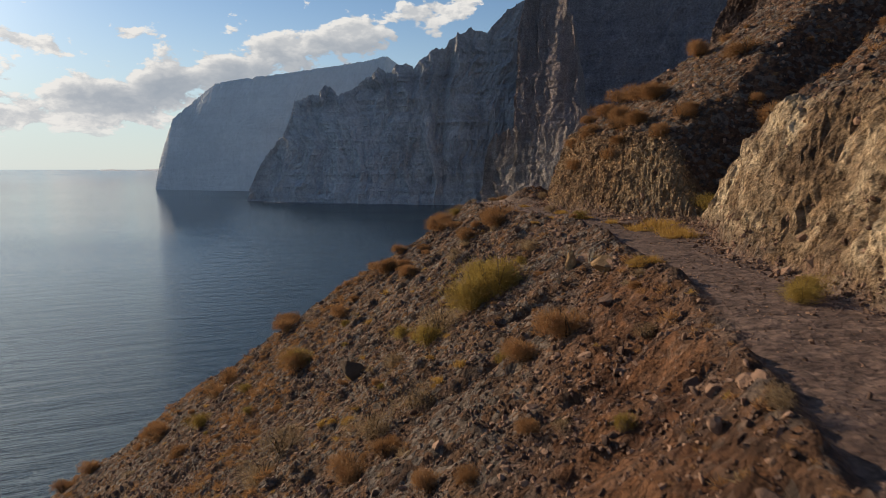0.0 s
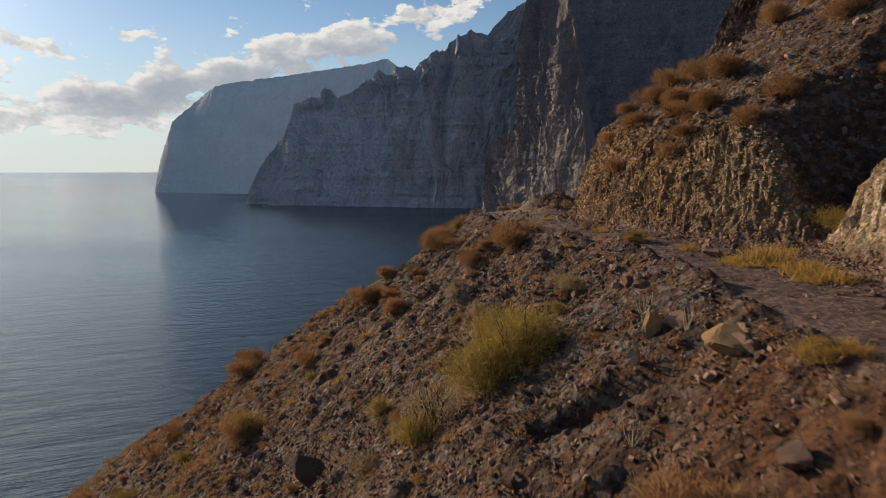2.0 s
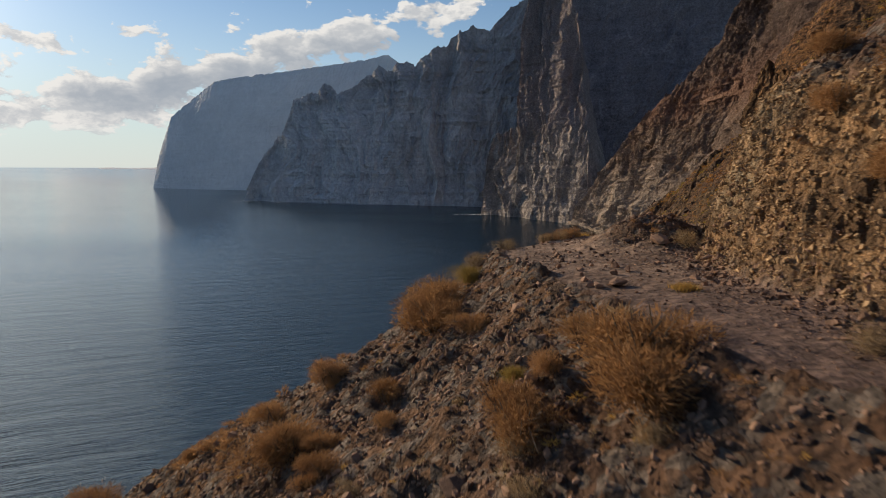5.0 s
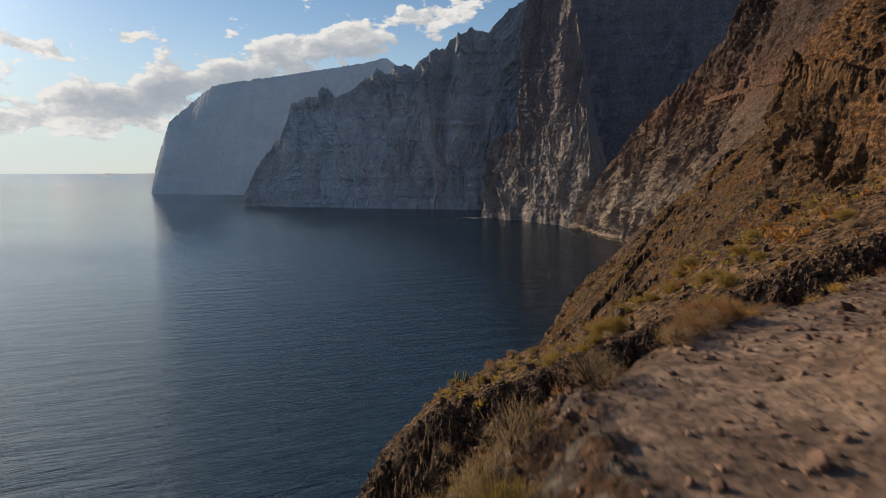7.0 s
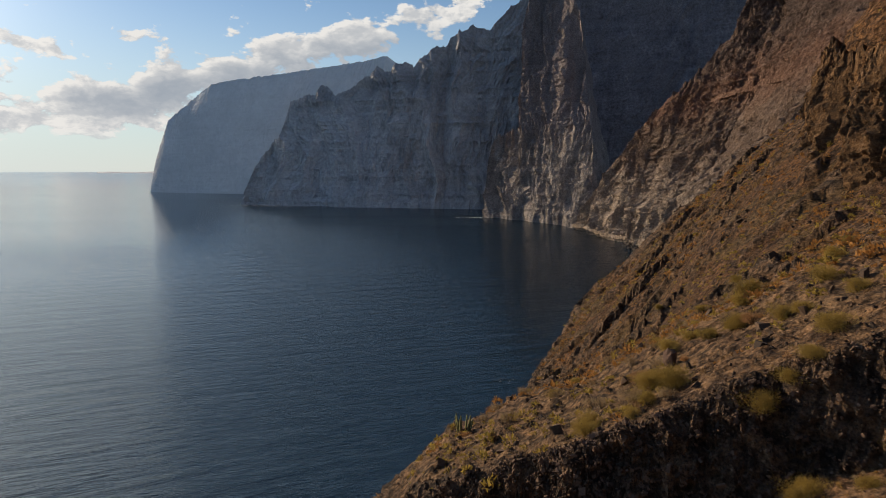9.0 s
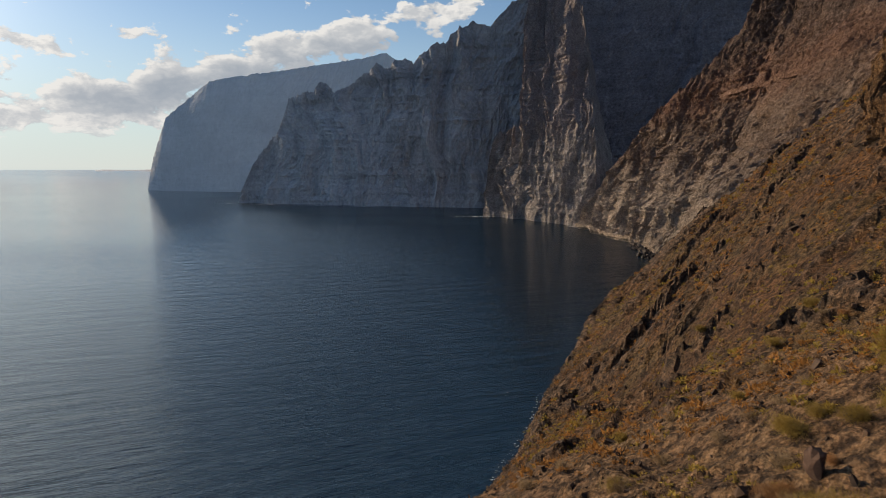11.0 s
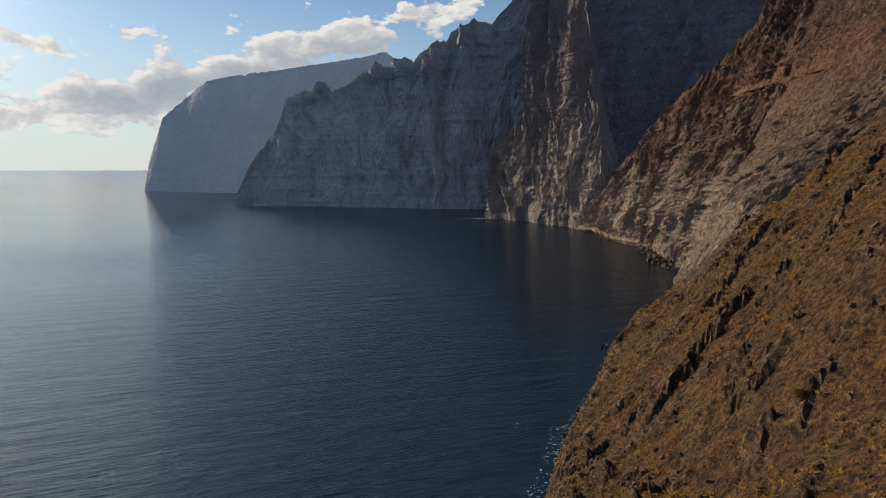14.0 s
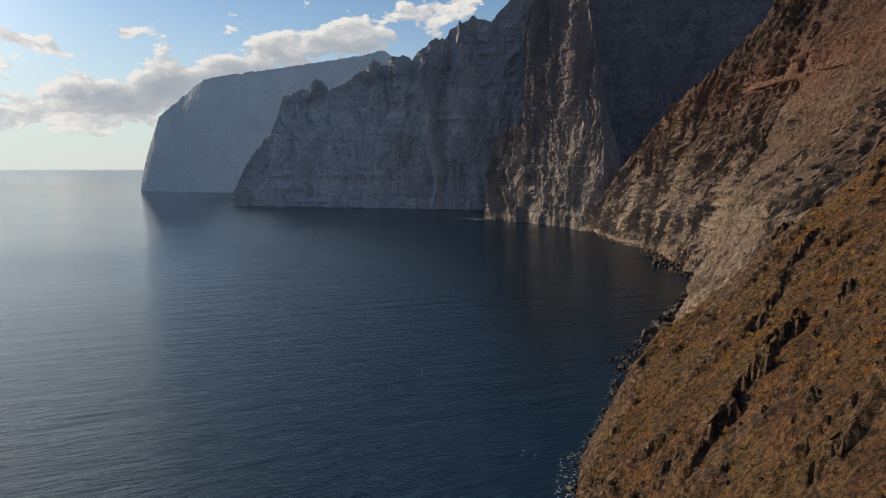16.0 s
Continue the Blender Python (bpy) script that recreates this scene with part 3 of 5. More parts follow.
ZZ, ROCK, OUT = ZZ + LEDGE * (ZZ > 8), np.maximum(ROCK, 0.95 * BARE), np.maximum(OUT, BARE)


def ground_at(x, y):
    """Height of the built ground, between the points of its grid."""
    x, y = np.asarray(x, float), np.asarray(y, float)
    i = np.clip(np.searchsorted(GX, x) - 1, 0, len(GX) - 2)
    j = np.clip(np.searchsorted(GY, y) - 1, 0, len(GY) - 2)
    u, v = (x - GX[i]) / (GX[i + 1] - GX[i]), (y - GY[j]) / (GY[j + 1] - GY[j])
    return (ZZ[j, i] * (1 - u) + ZZ[j, i + 1] * u) * (1 - v) + (ZZ[j + 1, i] * (1 - u) + ZZ[j + 1, i + 1] * u) * v


def field_at(field, x, y):
    i = np.clip(np.searchsorted(GX, np.asarray(x, float)), 0, len(GX) - 1)
    j = np.clip(np.searchsorted(GY, np.asarray(y, float)), 0, len(GY) - 1)
    return field[j, i]


def build_hillside():
    gy, gx = np.gradient(ZZ, GY, GX)
    size = np.sqrt(gx ** 2 + gy ** 2 + 1)
    far = np.clip((YY - 85) / 20, 0, 1)
    crag = (0.30 * fbm(XX * 0.75, YY * 0.75, ZZ * 0.75, octaves=2, seed=41, ridged=True) + 0.45 * fbm(XX * 2.5, YY * 2.5, ZZ * 2.5, octaves=2, gain=0.65, seed=42, ridged=True)
            + 0.35 * fbm(XX * 5.2, YY * 5.2, ZZ * 5.2, octaves=2, seed=44, ridged=True) - 0.3)
    columns = fbm(XX * 0.34, YY * 0.34, ZZ * 0.10, octaves=4, gain=0.6, seed=43, ridged=True)
    crag_far = WARM * columns + (1 - WARM) * (fbm(XX * 0.6, YY * 0.6, ZZ * 0.9, octaves=4, gain=0.68, seed=45, ridged=True) - 0.2)
    push = ROCK * ((1 - far) * 0.34 * crag + far * np.where(OUT > 0.05, 0.4, np.where(YY < 114, 1.0, 1.4)) * crag_far)
    v = np.stack([XX - gx / size * push, YY - gy / size * push, ZZ + push / size], -1).reshape(-1, 3)
    global FACE_SPOTS
    FACE_SPOTS = v[((ROCK > 0.4) & (VV < 76) & (VV > 44.5) & (UU < 22)).ravel()]
    red = np.clip(1.3 - np.abs(UU - np.interp(VV, SPUR_Y, PATH_EDGE) + 2.3) / 2.3 + 0.5 * fbm(UU * 0.3, VV * 0.3, octaves=3, seed=46), 0, 1) * np.clip((36 - VV) / 8, 0, 1)
    pale = ROCK * np.clip((45 - VV + 1.5 * fbm(UU * 0.4, VV * 0.4, octaves=2, seed=4)) / 2, 0, 1) * (VV > 2)
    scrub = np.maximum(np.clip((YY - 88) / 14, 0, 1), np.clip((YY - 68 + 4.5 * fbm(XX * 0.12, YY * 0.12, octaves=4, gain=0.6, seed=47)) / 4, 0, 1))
    global WALL_SPOTS
    WALL_SPOTS = v[((ROCK > 0.4) & (YY < 111) & (YY > 90) & (XX > -6) & (XX < 34)).ravel()]
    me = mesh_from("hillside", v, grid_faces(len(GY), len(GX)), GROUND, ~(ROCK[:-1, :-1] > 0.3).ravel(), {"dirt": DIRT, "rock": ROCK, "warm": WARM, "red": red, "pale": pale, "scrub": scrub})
    tagged(new("hillside", me), "steep stony brown hillside with an earth path cut into it", "hillside", kind="structure")


build_hillside()


def build_sea():
    """One sheet of water, which closes up to the horizon at its far rim."""
    r = np.concatenate([[0.0], np.geomspace(20, 4900, 60)])
    a = np.linspace(0, 2 * np.pi, 97)
    R, A = np.meshgrid(r, a, indexing="ij")
    z = 58.0 * np.clip((R - 3300) / 1600, 0, 1) ** 1.6
    v = np.stack([R * np.cos(A), 60 + R * np.sin(A), z], -1).reshape(-1, 3)
    tagged(new("sea", mesh_from("sea", v, grid_faces(len(r), len(a)), SEA, True)), "calm dark blue sea with low swell", "sea", kind="structure")


build_sea()


def build_cliff(name, stations, mat, label, profile, gully, seed, columns=260, rows=90, back=300.0, rough=0.16, rib=0.42, crest=0.13):
    """A cliff wall from shore to crest along a few stations (shore x, y, crest x, y, z), with gullies and ledges."""
    s = np.array(stations, float)
    d = np.concatenate([[0], np.cumsum(np.hypot(np.diff(s[:, 0]), np.diff(s[:, 1])) + 0.35 * np.hypot(np.diff(s[:, 2]), np.diff(s[:, 3])))])
    t = np.linspace(0, d[-1], columns)
    sx, sy, cx, cy, cz = (np.interp(t, d, s[:, k]) for k in range(5))
    v = np.linspace(0, 1, rows)
    T, V = np.meshgrid(t, v, indexing="ij")
    inland = np.interp(V, *profile)
    x = sx[:, None] + (cx - sx)[:, None] * inland
    y = sy[:, None] + (cy - sy)[:, None] * inland
    z = -2 + (cz + 2)[:, None] * V
    nx, ny = -(np.gradient(sy)), np.gradient(sx)
    size = np.hypot(nx, ny) + 1e-9
    toward = np.sign((sx - cx) * nx + (sy - cy) * ny + 1e-9)
    nx, ny = nx / size * toward, ny / size * toward
    k = 1.0 / gully
    T = T + gully * 0.9 * fbm(T * k * 0.5, z * k * 0.5, octaves=3, seed=seed + 3)
    ribs = fbm(T * k * 0.7 + 0.05 * z * k, z * k * 0.14, octaves=3, gain=0.5, seed=seed, ridged=True)
    knobs = fbm(T * k * 2.2, z * k * 1.1, octaves=5, gain=0.62, seed=seed + 7, ridged=True) - 0.2
    ledge = fbm(T * k * 0.25, z * k * 3.2, octaves=3, gain=0.6, seed=seed + 11, ridged=True)
    push = gully * (rib * (ribs - 0.25) + rough * knobs + 0.5 * rough * ledge) * np.clip(V * 12, 0.7, 1) * np.clip((1 - V) * 8 + 0.25, 0, 1)
    x, y = x + nx[:, None] * push, y + ny[:, None] * push
    z = z + gully * crest * fbm(T * k * 3.0, T * 0 + seed, octaves=5, gain=0.68, seed=seed + 5, ridged=True) * V ** 3 * np.minimum(1, cz / 120)[:, None]
    shallow = np.clip(np.hypot(cx - sx, cy - sy) / np.maximum(cz, 1) - 0.3, 0, 0.8)[:, None]
    z = z + shallow * gully * rough * 2.2 * (fbm(T * k * 1.6, z * k * 2.6, octaves=5, gain=0.62, seed=seed + 21, ridged=True) - 0.2) * np.clip(V * 4, 0, 1)
    # ground behind the crest
    bx, by = (cx - sx), (cy - sy)
    bl = np.hypot(bx, by) + 1e-9
    extra = [np.stack([x[:, -1] + bx / bl * f, y[:, -1] + by / bl * f, z[:, -1] - f * 0.25], -1) for f in (back * 0.3, back)]
    grid = np.concatenate([np.stack([x, y, z], -1)] + [e[:, None] for e in extra], 1)
    me = mesh_from(name, grid.reshape(-1, 3), grid_faces(columns, rows + 2), mat, False)
    tagged(new(name, me), label, "cliff", kind="structure")
    return grid


HEADLAND = [
    (-1048, 2330, -1038, 2390, 142), (-1015, 2315, -994, 2380, 248), (-940, 2280, -900, 2375, 320), (-878, 2250, -825, 2350, 367), (-769, 2200, -666, 2300, 381), (-651, 2159, -511, 2260, 394),
    (-474, 2139, -366, 2240, 412), (-353, 2130, -277, 2230, 424), (-269, 2130, -215, 2230, 438), (-203, 2140, -188, 2240, 394)]
BAY_WALL = [
    (-480, 1530, -471, 1537, 26), (-454, 1522, -445, 1552, 86), (-421, 1512, -410, 1561, 133), (-395, 1505, -386, 1565, 163), (-370, 1497, -368, 1581, 227), (-332, 1486, -340, 1575, 241),
    (-298, 1475, -311, 1567, 244), (-281, 1470, -295, 1570, 263), (-264, 1465, -281, 1565, 260), (-244, 1458, -260, 1551, 238), (-217, 1449, -233, 1549, 253), (-188, 1440, -200, 1550, 276),
    (-174, 1435, -183, 1545, 280), (-162, 1430, -167, 1540, 299), (-147, 1425, -151, 1535, 287), (-130, 1419, -137, 1529, 286), (-119, 1415, -125, 1525, 302), (-92, 1404, -94, 1514, 302),
    (-83, 1401, -85, 1511, 294), (-53, 1390, -47, 1500, 332), (-32, 1387, -16, 1497, 337), (-11, 1385, 9, 1495, 363), (9, 1383, 37, 1493, 377), (24, 1381, 53, 1491, 374),
    (40, 1380, 75, 1490, 370), (51, 1380, 97, 1490, 393), (71, 1380, 124, 1490, 418), (92, 1380, 163, 1490, 439), (150, 1352, 235, 1475, 452), (240, 1325, 340, 1460, 438)]
INNER_WALL = [
    (110, 1290, 180, 1440, 444), (190, 1262, 290, 1430, 432), (260, 1235, 440, 1400, 480), (420, 1185, 700, 1350, 500), (640, 1120, 1000, 1300, 540)]
BUTTRESS = [
    (48, 1166, 52, 1176, 2), (52, 1160, 58, 1195, 85), (58, 1152, 66, 1205, 112), (66, 1140, 76, 1210, 134), (84, 1114, 100, 1205, 142), (96, 1098, 114, 1195, 152), (102, 1090, 120, 1200, 335),
    (110, 1078, 130, 1210, 378), (122, 1062, 150, 1215, 402), (138, 1040, 172, 1200, 396), (148, 1015, 188, 1170, 372), (153, 995, 196, 1130, 315), (157, 978, 196, 1085, 250),
    (160, 964, 197, 1040, 170), (163, 952, 194, 1000, 122), (166, 942, 190, 975, 90), (168, 932, 184, 950, 45), (168, 925, 176, 932, 4)]
SIDE_CLIFF = [
    (163, 949, 172, 952, 21), (168, 921, 187, 938, 53), (168, 866, 199, 899, 84), (173, 833, 214, 868, 111), (181, 798, 236, 830, 150), (188, 762, 262, 775, 182),
    (185, 720, 262, 735, 194), (183, 690, 262, 705, 202), (181, 655, 264, 665, 236), (183, 625, 268, 635, 275), (187, 591, 276, 595, 300), (170, 555, 290, 552, 320),
    (150, 515, 304, 510, 330), (125, 475, 318, 465, 335), (100, 430, 330, 420, 335), (86, 400, 338, 385, 330), (72, 355, 345, 340, 322), (62, 315, 350, 300, 315)]
UPRIGHT = ((0, 0.15, 0.5, 0.85, 1), (0, 0.18, 0.52, 0.88, 1))
build_cliff("headland_cliff", HEADLAND, CLIFF_FAR, "headland cliff falling into the sea, painted pale grey for haze", ((0, 0.2, 0.6, 0.85, 1), (0, 0.15, 0.5, 0.78, 1)), 34, 50, 420, 90, rough=0.05, rib=0.03, crest=0.18)
build_cliff("bay_cliff", BAY_WALL, CLIFF_MID, "tall dark lava cliff wall round the bay, haze painted into it", UPRIGHT, 58, 60, 640, 120, rough=0.16, rib=0.32, crest=0.15)
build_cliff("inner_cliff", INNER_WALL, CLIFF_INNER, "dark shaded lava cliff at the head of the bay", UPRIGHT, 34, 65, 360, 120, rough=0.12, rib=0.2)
build_cliff("buttress_cliff", BUTTRESS, CLIFF_PALE, "pale ribbed rock buttress in front of the bay cliff", UPRIGHT, 34, 70, 460, 190, 60, rough=0.15, rib=0.34, crest=0.3)
SIDE_GRID = build_cliff("side_cliff", SIDE_CLIFF, CLIFF_NEAR, "brown layered cliff over the rocky shore", ((0, 0.22, 0.3, 0.55, 0.62, 1), (0, 0.14, 0.3, 0.62, 0.68, 1)), 30, 80, 820, 220, 200, rough=0.21, rib=0.30, crest=0.3)

LAVA_CRAG = [
    (63, 148, 74, 150, 84), (60.5, 156, 70, 158, 92), (59.5, 166, 68, 169, 96), (61.5, 175, 69, 180, 99), (63, 183, 70, 188, 99), (65.5, 190, 72, 195, 101), (68.5, 198, 75, 203, 104), (72, 206, 79, 208, 103), (76, 211, 84, 210, 100), (82, 213, 90, 208, 96)]
build_cliff("lava_crag", LAVA_CRAG, CRAG, "ochre and black columnar lava crag over the slope", ((0, 0.76, 0.84, 0.88, 1), (0, 0.0, 0.18, 0.42, 1)), 6.0, 90, 320, 240, 14, rough=0.30, rib=0.55, crest=0.5)


# ---- plants ----
def part(name, mesh, parent):
    ob = new(name, mesh)
    ob.parent = parent
    return ob


def blades(rng, start, way, length, width):
    """Thin three-cornered leaves or twigs from arrays of starts and directions."""
    side = np.cross(way, rng.normal(size=way.shape))
    side /= np.linalg.norm(side, axis=1, keepdims=True) + 1e-9
    v = np.stack([start - side * width[:, None] / 2, start + side * width[:, None] / 2, start + way * length[:, None]], 1)
    return v.reshape(-1, 3), np.arange(len(start) * 3).reshape(-1, 3)


def unit(v):
    return v / (np.linalg.norm(v, axis=1, keepdims=True) + 1e-9)


def dome_leaves(rng, count, high):
    """Leaves of a low round shrub, one metre across, in uneven tufts."""
    lumps = rng.uniform(-0.3, 0.3, (9, 2))
    pick = rng.integers(0, 9, count)
    way = unit(rng.normal(size=(count, 3)) * (1, 1, 0.8) + (0, 0, 0.35))
    way[:, 2] = np.abs(way[:, 2])
    r = rng.uniform(0.10, 0.24, count)[:, None]
    start = np.concatenate([lumps[pick], rng.uniform(0.02, 0.30, (count, 1))], 1) * (1, 1, high / 0.5) + way * r * (1, 1, high * 1.3)
    way = unit(way + rng.normal(size=way.shape) * 0.45)
    return blades(rng, start, way, rng.uniform(0.04, 0.11, count), rng.uniform(0.006, 0.014, count))


def broom_leaves(rng, count):
    """Upright whippy stems of a broom-like shrub, one metre across."""
    lumps = rng.uniform(-0.3, 0.3, (7, 2))
    pick = rng.integers(0, 7, count)
    spread = rng.normal(size=(count, 2)) * 0.13
    way = unit(np.concatenate([spread * 2.6 + lumps[pick] * 0.6 + rng.normal(size=(count, 2)) * 0.2, np.ones((count, 1))], 1))
    tall = (0.45 + 0.25 * rng.uniform(0, 1, 7))[pick]
    start = np.concatenate([lumps[pick] + spread, np.zeros((count, 1))], 1) + way * (rng.uniform(0.0, 1.0, count) ** 0.6 * tall)[:, None]
    return blades(rng, start, unit(way + rng.normal(size=way.shape) * 0.32), rng.uniform(0.05, 0.13, count), rng.uniform(0.004, 0.009, count))


def soft_broom(rng, count):
    """Broom with a rounded crown of fine twigs over upright stems."""
    a, f = dome_leaves(rng, count * 2 // 3, 0.75)
    b, g = broom_leaves(rng, count - count * 2 // 3)
    return np.concatenate([a, b]), np.concatenate([f, g + len(a)])


def straw_leaves(rng, count):
    foot = rng.normal(size=(count, 2)) * 0.22
    way = unit(np.concatenate([foot * 1.2 + rng.normal(size=(count, 2)) * 0.5, np.ones((count, 1))], 1))
    return blades(rng, np.concatenate([foot, np.zeros((count, 1))], 1), way, rng.uniform(0.12, 0.38, count), rng.uniform(0.012, 0.028, count))


def stem_mesh(rng, name, mat, high):
    """A few forked woody stems from the root."""
    verts, faces = [], []
    for _ in range(9):
        a = rng.uniform(0, 2 * np.pi)
        tip = np.array([math.cos(a) * rng.uniform(0.1, 0.36), math.sin(a) * rng.uniform(0.1, 0.36), high * rng.uniform(0.55, 0.95)])
        bend = tip * 0.5 + rng.normal(size=3) * 0.05
        for p, q, r0, r1 in ((np.array([0, 0, -0.12]), bend, 0.022, 0.015), (bend, tip, 0.015, 0.005), (bend, tip + rng.normal(size=3) * 0.12, 0.012, 0.004)):
            i = len(verts)
            for c, r in ((p, r0), (q, r1)):
                verts += [c + np.array([r * math.cos(t), r * math.sin(t), 0]) for t in (0, 2.09, 4.19)]
            faces += [(i + m, i + (m + 1) % 3, i + 3 + (m + 1) % 3, i + 3 + m) for m in range(3)]
    return mesh_from(name, verts, faces, mat)


WOOD = plant_material("grey_wood", (0.06, 0.045, 0.035), (0.20, 0.16, 0.12))


def shrub_model(seed, kind):
    rng = np.random.default_rng(seed)
    name, leaf, high, mat, label = {
        "rust": ("dry_shrub", lambda: dome_leaves(rng, 4200, 0.5), 0.45, RUST, "rust-brown dry dome-shaped shrub on the stony slope"),
        "olive": ("broom_shrub", lambda: soft_broom(rng, 6500), 0.6, OLIVE, "olive-yellow upright broom shrub on the slope"),
        "tan": ("twiggy_shrub", lambda: dome_leaves(rng, 1700, 0.55), 0.5, TAN, "grey-tan leafless twiggy shrub on the slope"),
        "straw": ("grass_tuft", lambda: straw_leaves(rng, 420), 0.0, STRAW, "yellow dry grass tuft beside the path")}[kind]
    root = tagged(new(name), label, "shrub" if high else "grass", {"rust": "dry shrubs", "olive": "broom shrubs", "tan": "twiggy shrubs", "straw": "grass tufts"}[kind])
    v, f = leaf()
    tagged(part("foliage", mesh_from("foliage", v, f, mat), root), kind="stuff")
    if high:
        part("stem", stem_mesh(rng, "stem", WOOD, high), root)
    return root


MODELS = {kind: [shrub_model(100 + 7 * n + m, kind) for n in range(4)] for m, kind in enumerate(("rust", "olive", "tan", "straw"))}
used = set()
plant_rng = random.Random(5)


def plant(kind, x, y, size):
    z = float(ground_at(x, y))
    model = plant_rng.choice(MODELS[kind])
    tall = plant_rng.uniform(0.85, 1.15)
    m = Matrix.LocRotScale((x, y, z - 0.04 * size), Euler((plant_rng.uniform(-0.12, 0.12), plant_rng.uniform(-0.25, 0.0), plant_rng.uniform(0, 6.28))), None)
    ob = model
    if model.name in used:
        ob = copy_thing(model, m)
    else:
        used.add(model.name)
        ob.matrix_basis = m
    ob.scale = (size, size, size * tall)


# shrubs above the path and on the far slope (those short of y = 95 on the first spur's grid): x, y, width
RUST_SPOTS = [
    (22.9, 46.6, 3.8), (14.9, 48, 2), (17, 49, 2.1), (13.4, 51.3, 1.8), (14.8, 52, 2.6), (22.4, 52.2, 2.8), (12.7, 52.3, 1.9), (15.3, 54, 1.8),
    (13.9, 54.9, 2.3), (17, 55.1, 3), (17.6, 56.3, 2.9), (14.8, 56.9, 2.3), (11.3, 57, 1.9), (12.4, 58.7, 2.7), (16.9, 58.9, 3.3), (14.1, 59.6, 2.8),
    (11.7, 60.5, 2), (22.1, 60.6, 2.6), (16, 62.1, 2.9), (14, 65.1, 2),
]
OLIVE_SPOTS = [
    (11.5, 21.4, 1), (17.3, 43.5, 1.9), (9.7, 47.2, 1.1), (18.5, 100.4, 2.2), (17.6, 99.6, 1.6), (22.6, 99.4, 2), (20.1, 98.3, 1.1), (17.6, 104, 2.4),
    (20.2, 104.2, 2.2), (19.1, 104.3, 2), (22.3, 105.8, 2.1), (11.4, 107.6, 1.2), (9, 108.5, 1.7), (9.6, 110.1, 1.9), (27.8, 112.9, 3.4), (24.3, 113, 3.5),
    (23.7, 114.7, 3.4), (22.5, 118.3, 2.1), (28.5, 118.3, 2.9), (20.5, 119.5, 2.4), (20.2, 122.3, 3.2), (37.7, 186, 4.3),
]
TAN_SPOTS = [
    (10, 67.3, 1.4), (-0.4, 100.2, 2.6), (10.9, 112.6, 2.7), (14.6, 113.9, 2.8), (16.3, 118.8, 2.4), (5.4, 121.4, 2.6), (9.9, 124.9, 4.4), (16.8, 127.1, 3.4),
    (18.8, 127.5, 2.3), (20.7, 127.6, 2.3), (23.2, 129.2, 3.6), (14.5, 131, 3.2), (3.7, 133.5, 2.5), (8, 134.1, 2.5), (5.4, 134.9, 2.5), (17.9, 139.2, 2.9),
]
STRAW_SPOTS = [
    (13.4, 36.7, 1.5), (13.1, 37.9, 1.9), (13.7, 39.3, 1.3), (11.7, 40.6, 1.3), (13, 40.9, 2), (14.3, 42.9, 1.7), (11.3, 44.4, 1),
]
# shrubs on the seaward slope and the path: x, y, width
SEAWARD_RUST = [
    (1.2, 26.9, 0.45), (2.3, 27.5, 0.47), (0.5, 27.8, 0.58), (3.7, 32.1, 1.21), (2.7, 32.9, 0.96), (-0.9, 33.1, 0.71), (-1.8, 33.1, 1), (-7, 48.8, 1.35),
    (-13.7, 49.4, 1.13), (3.3, 49.7, 1.43), (1.6, 50.5, 0.96), (3.4, 50.9, 1.7), (1.4, 51.1, 0.91), (-1.3, 51.2, 0.98), (-1.6, 51.5, 0.83), (-5.2, 51.7, 0.96),
    (2.2, 51.9, 0.54), (2.8, 52.2, 0.82), (-1.7, 53.1, 0.69), (-4.6, 53.1, 0.69), (-0.7, 53.9, 0.5), (-1.9, 54.5, 0.65), (-2.7, 54.7, 1.05), (-3.1, 55.1, 1.67),
    (-0.8, 55.4, 0.67), (-13.8, 55.8, 1.42), (-17.8, 55.9, 2.03), (1, 56.3, 0.73), (-13.2, 56.4, 1.74), (-18.5, 56.9, 2.06), (-9.5, 57.3, 1.49), (0.2, 57.3, 1.25),
    (-2.4, 57.9, 1.07), (-3.9, 58, 0.96), (0.1, 58.1, 1.45), (0.4, 58.8, 1.55), (-9.7, 58.9, 1.33), (-10.4, 61.1, 1.49), (-25.4, 61.7, 2.33), (-27.6, 61.7, 2.33),
]
SEAWARD_OLIVE = [
    (7.3, 28.4, 0.51), (0, 39.8, 1.03), (1.6, 40.2, 1.66), (2.5, 40.6, 1.69), (2.2, 42.4, 1.51), (-1.2, 43.5, 0.72), (-7, 48.9, 1.12), (-10.7, 51.8, 0.75),
    (-13.3, 52, 1.01), (1.1, 59.7, 0.69),
]
SEAWARD_TAN = [
    (2.6, 34.4, 0.7), (-1.5, 34.6, 1.4), (-0.2, 34.8, 1.42), (-5.7, 37.7, 1.83), (-5.1, 38.6, 1.71), (0.5, 40.1, 1.95), (-1.3, 40.9, 1.1), (4.2, 43.5, 0.89),
    (4.2, 44.6, 0.89), (1.7, 45.9, 0.77), (0.9, 48.5, 0.79), (1.1, 48.9, 0.73), (3, 49.1, 0.5), (1.6, 49.3, 0.56), (5.9, 49.8, 0.72), (1.6, 50.3, 0.66),
]
SEAWARD_STRAW = [
    (6.2, 34.1, 0.88), (1.1, 35.1, 0.37), (0.6, 35.3, 0.54), (-2.7, 38, 0.74), (-3.5, 38.5, 0.76), (8.4, 38.7, 0.69), (8.6, 41.2, 1.91), (6.9, 45.9, 0.6),
    (4.7, 46.7, 0.29), (6.3, 49, 0.57), (6.2, 49.6, 0.71), (5.1, 54.1, 0.44),
]
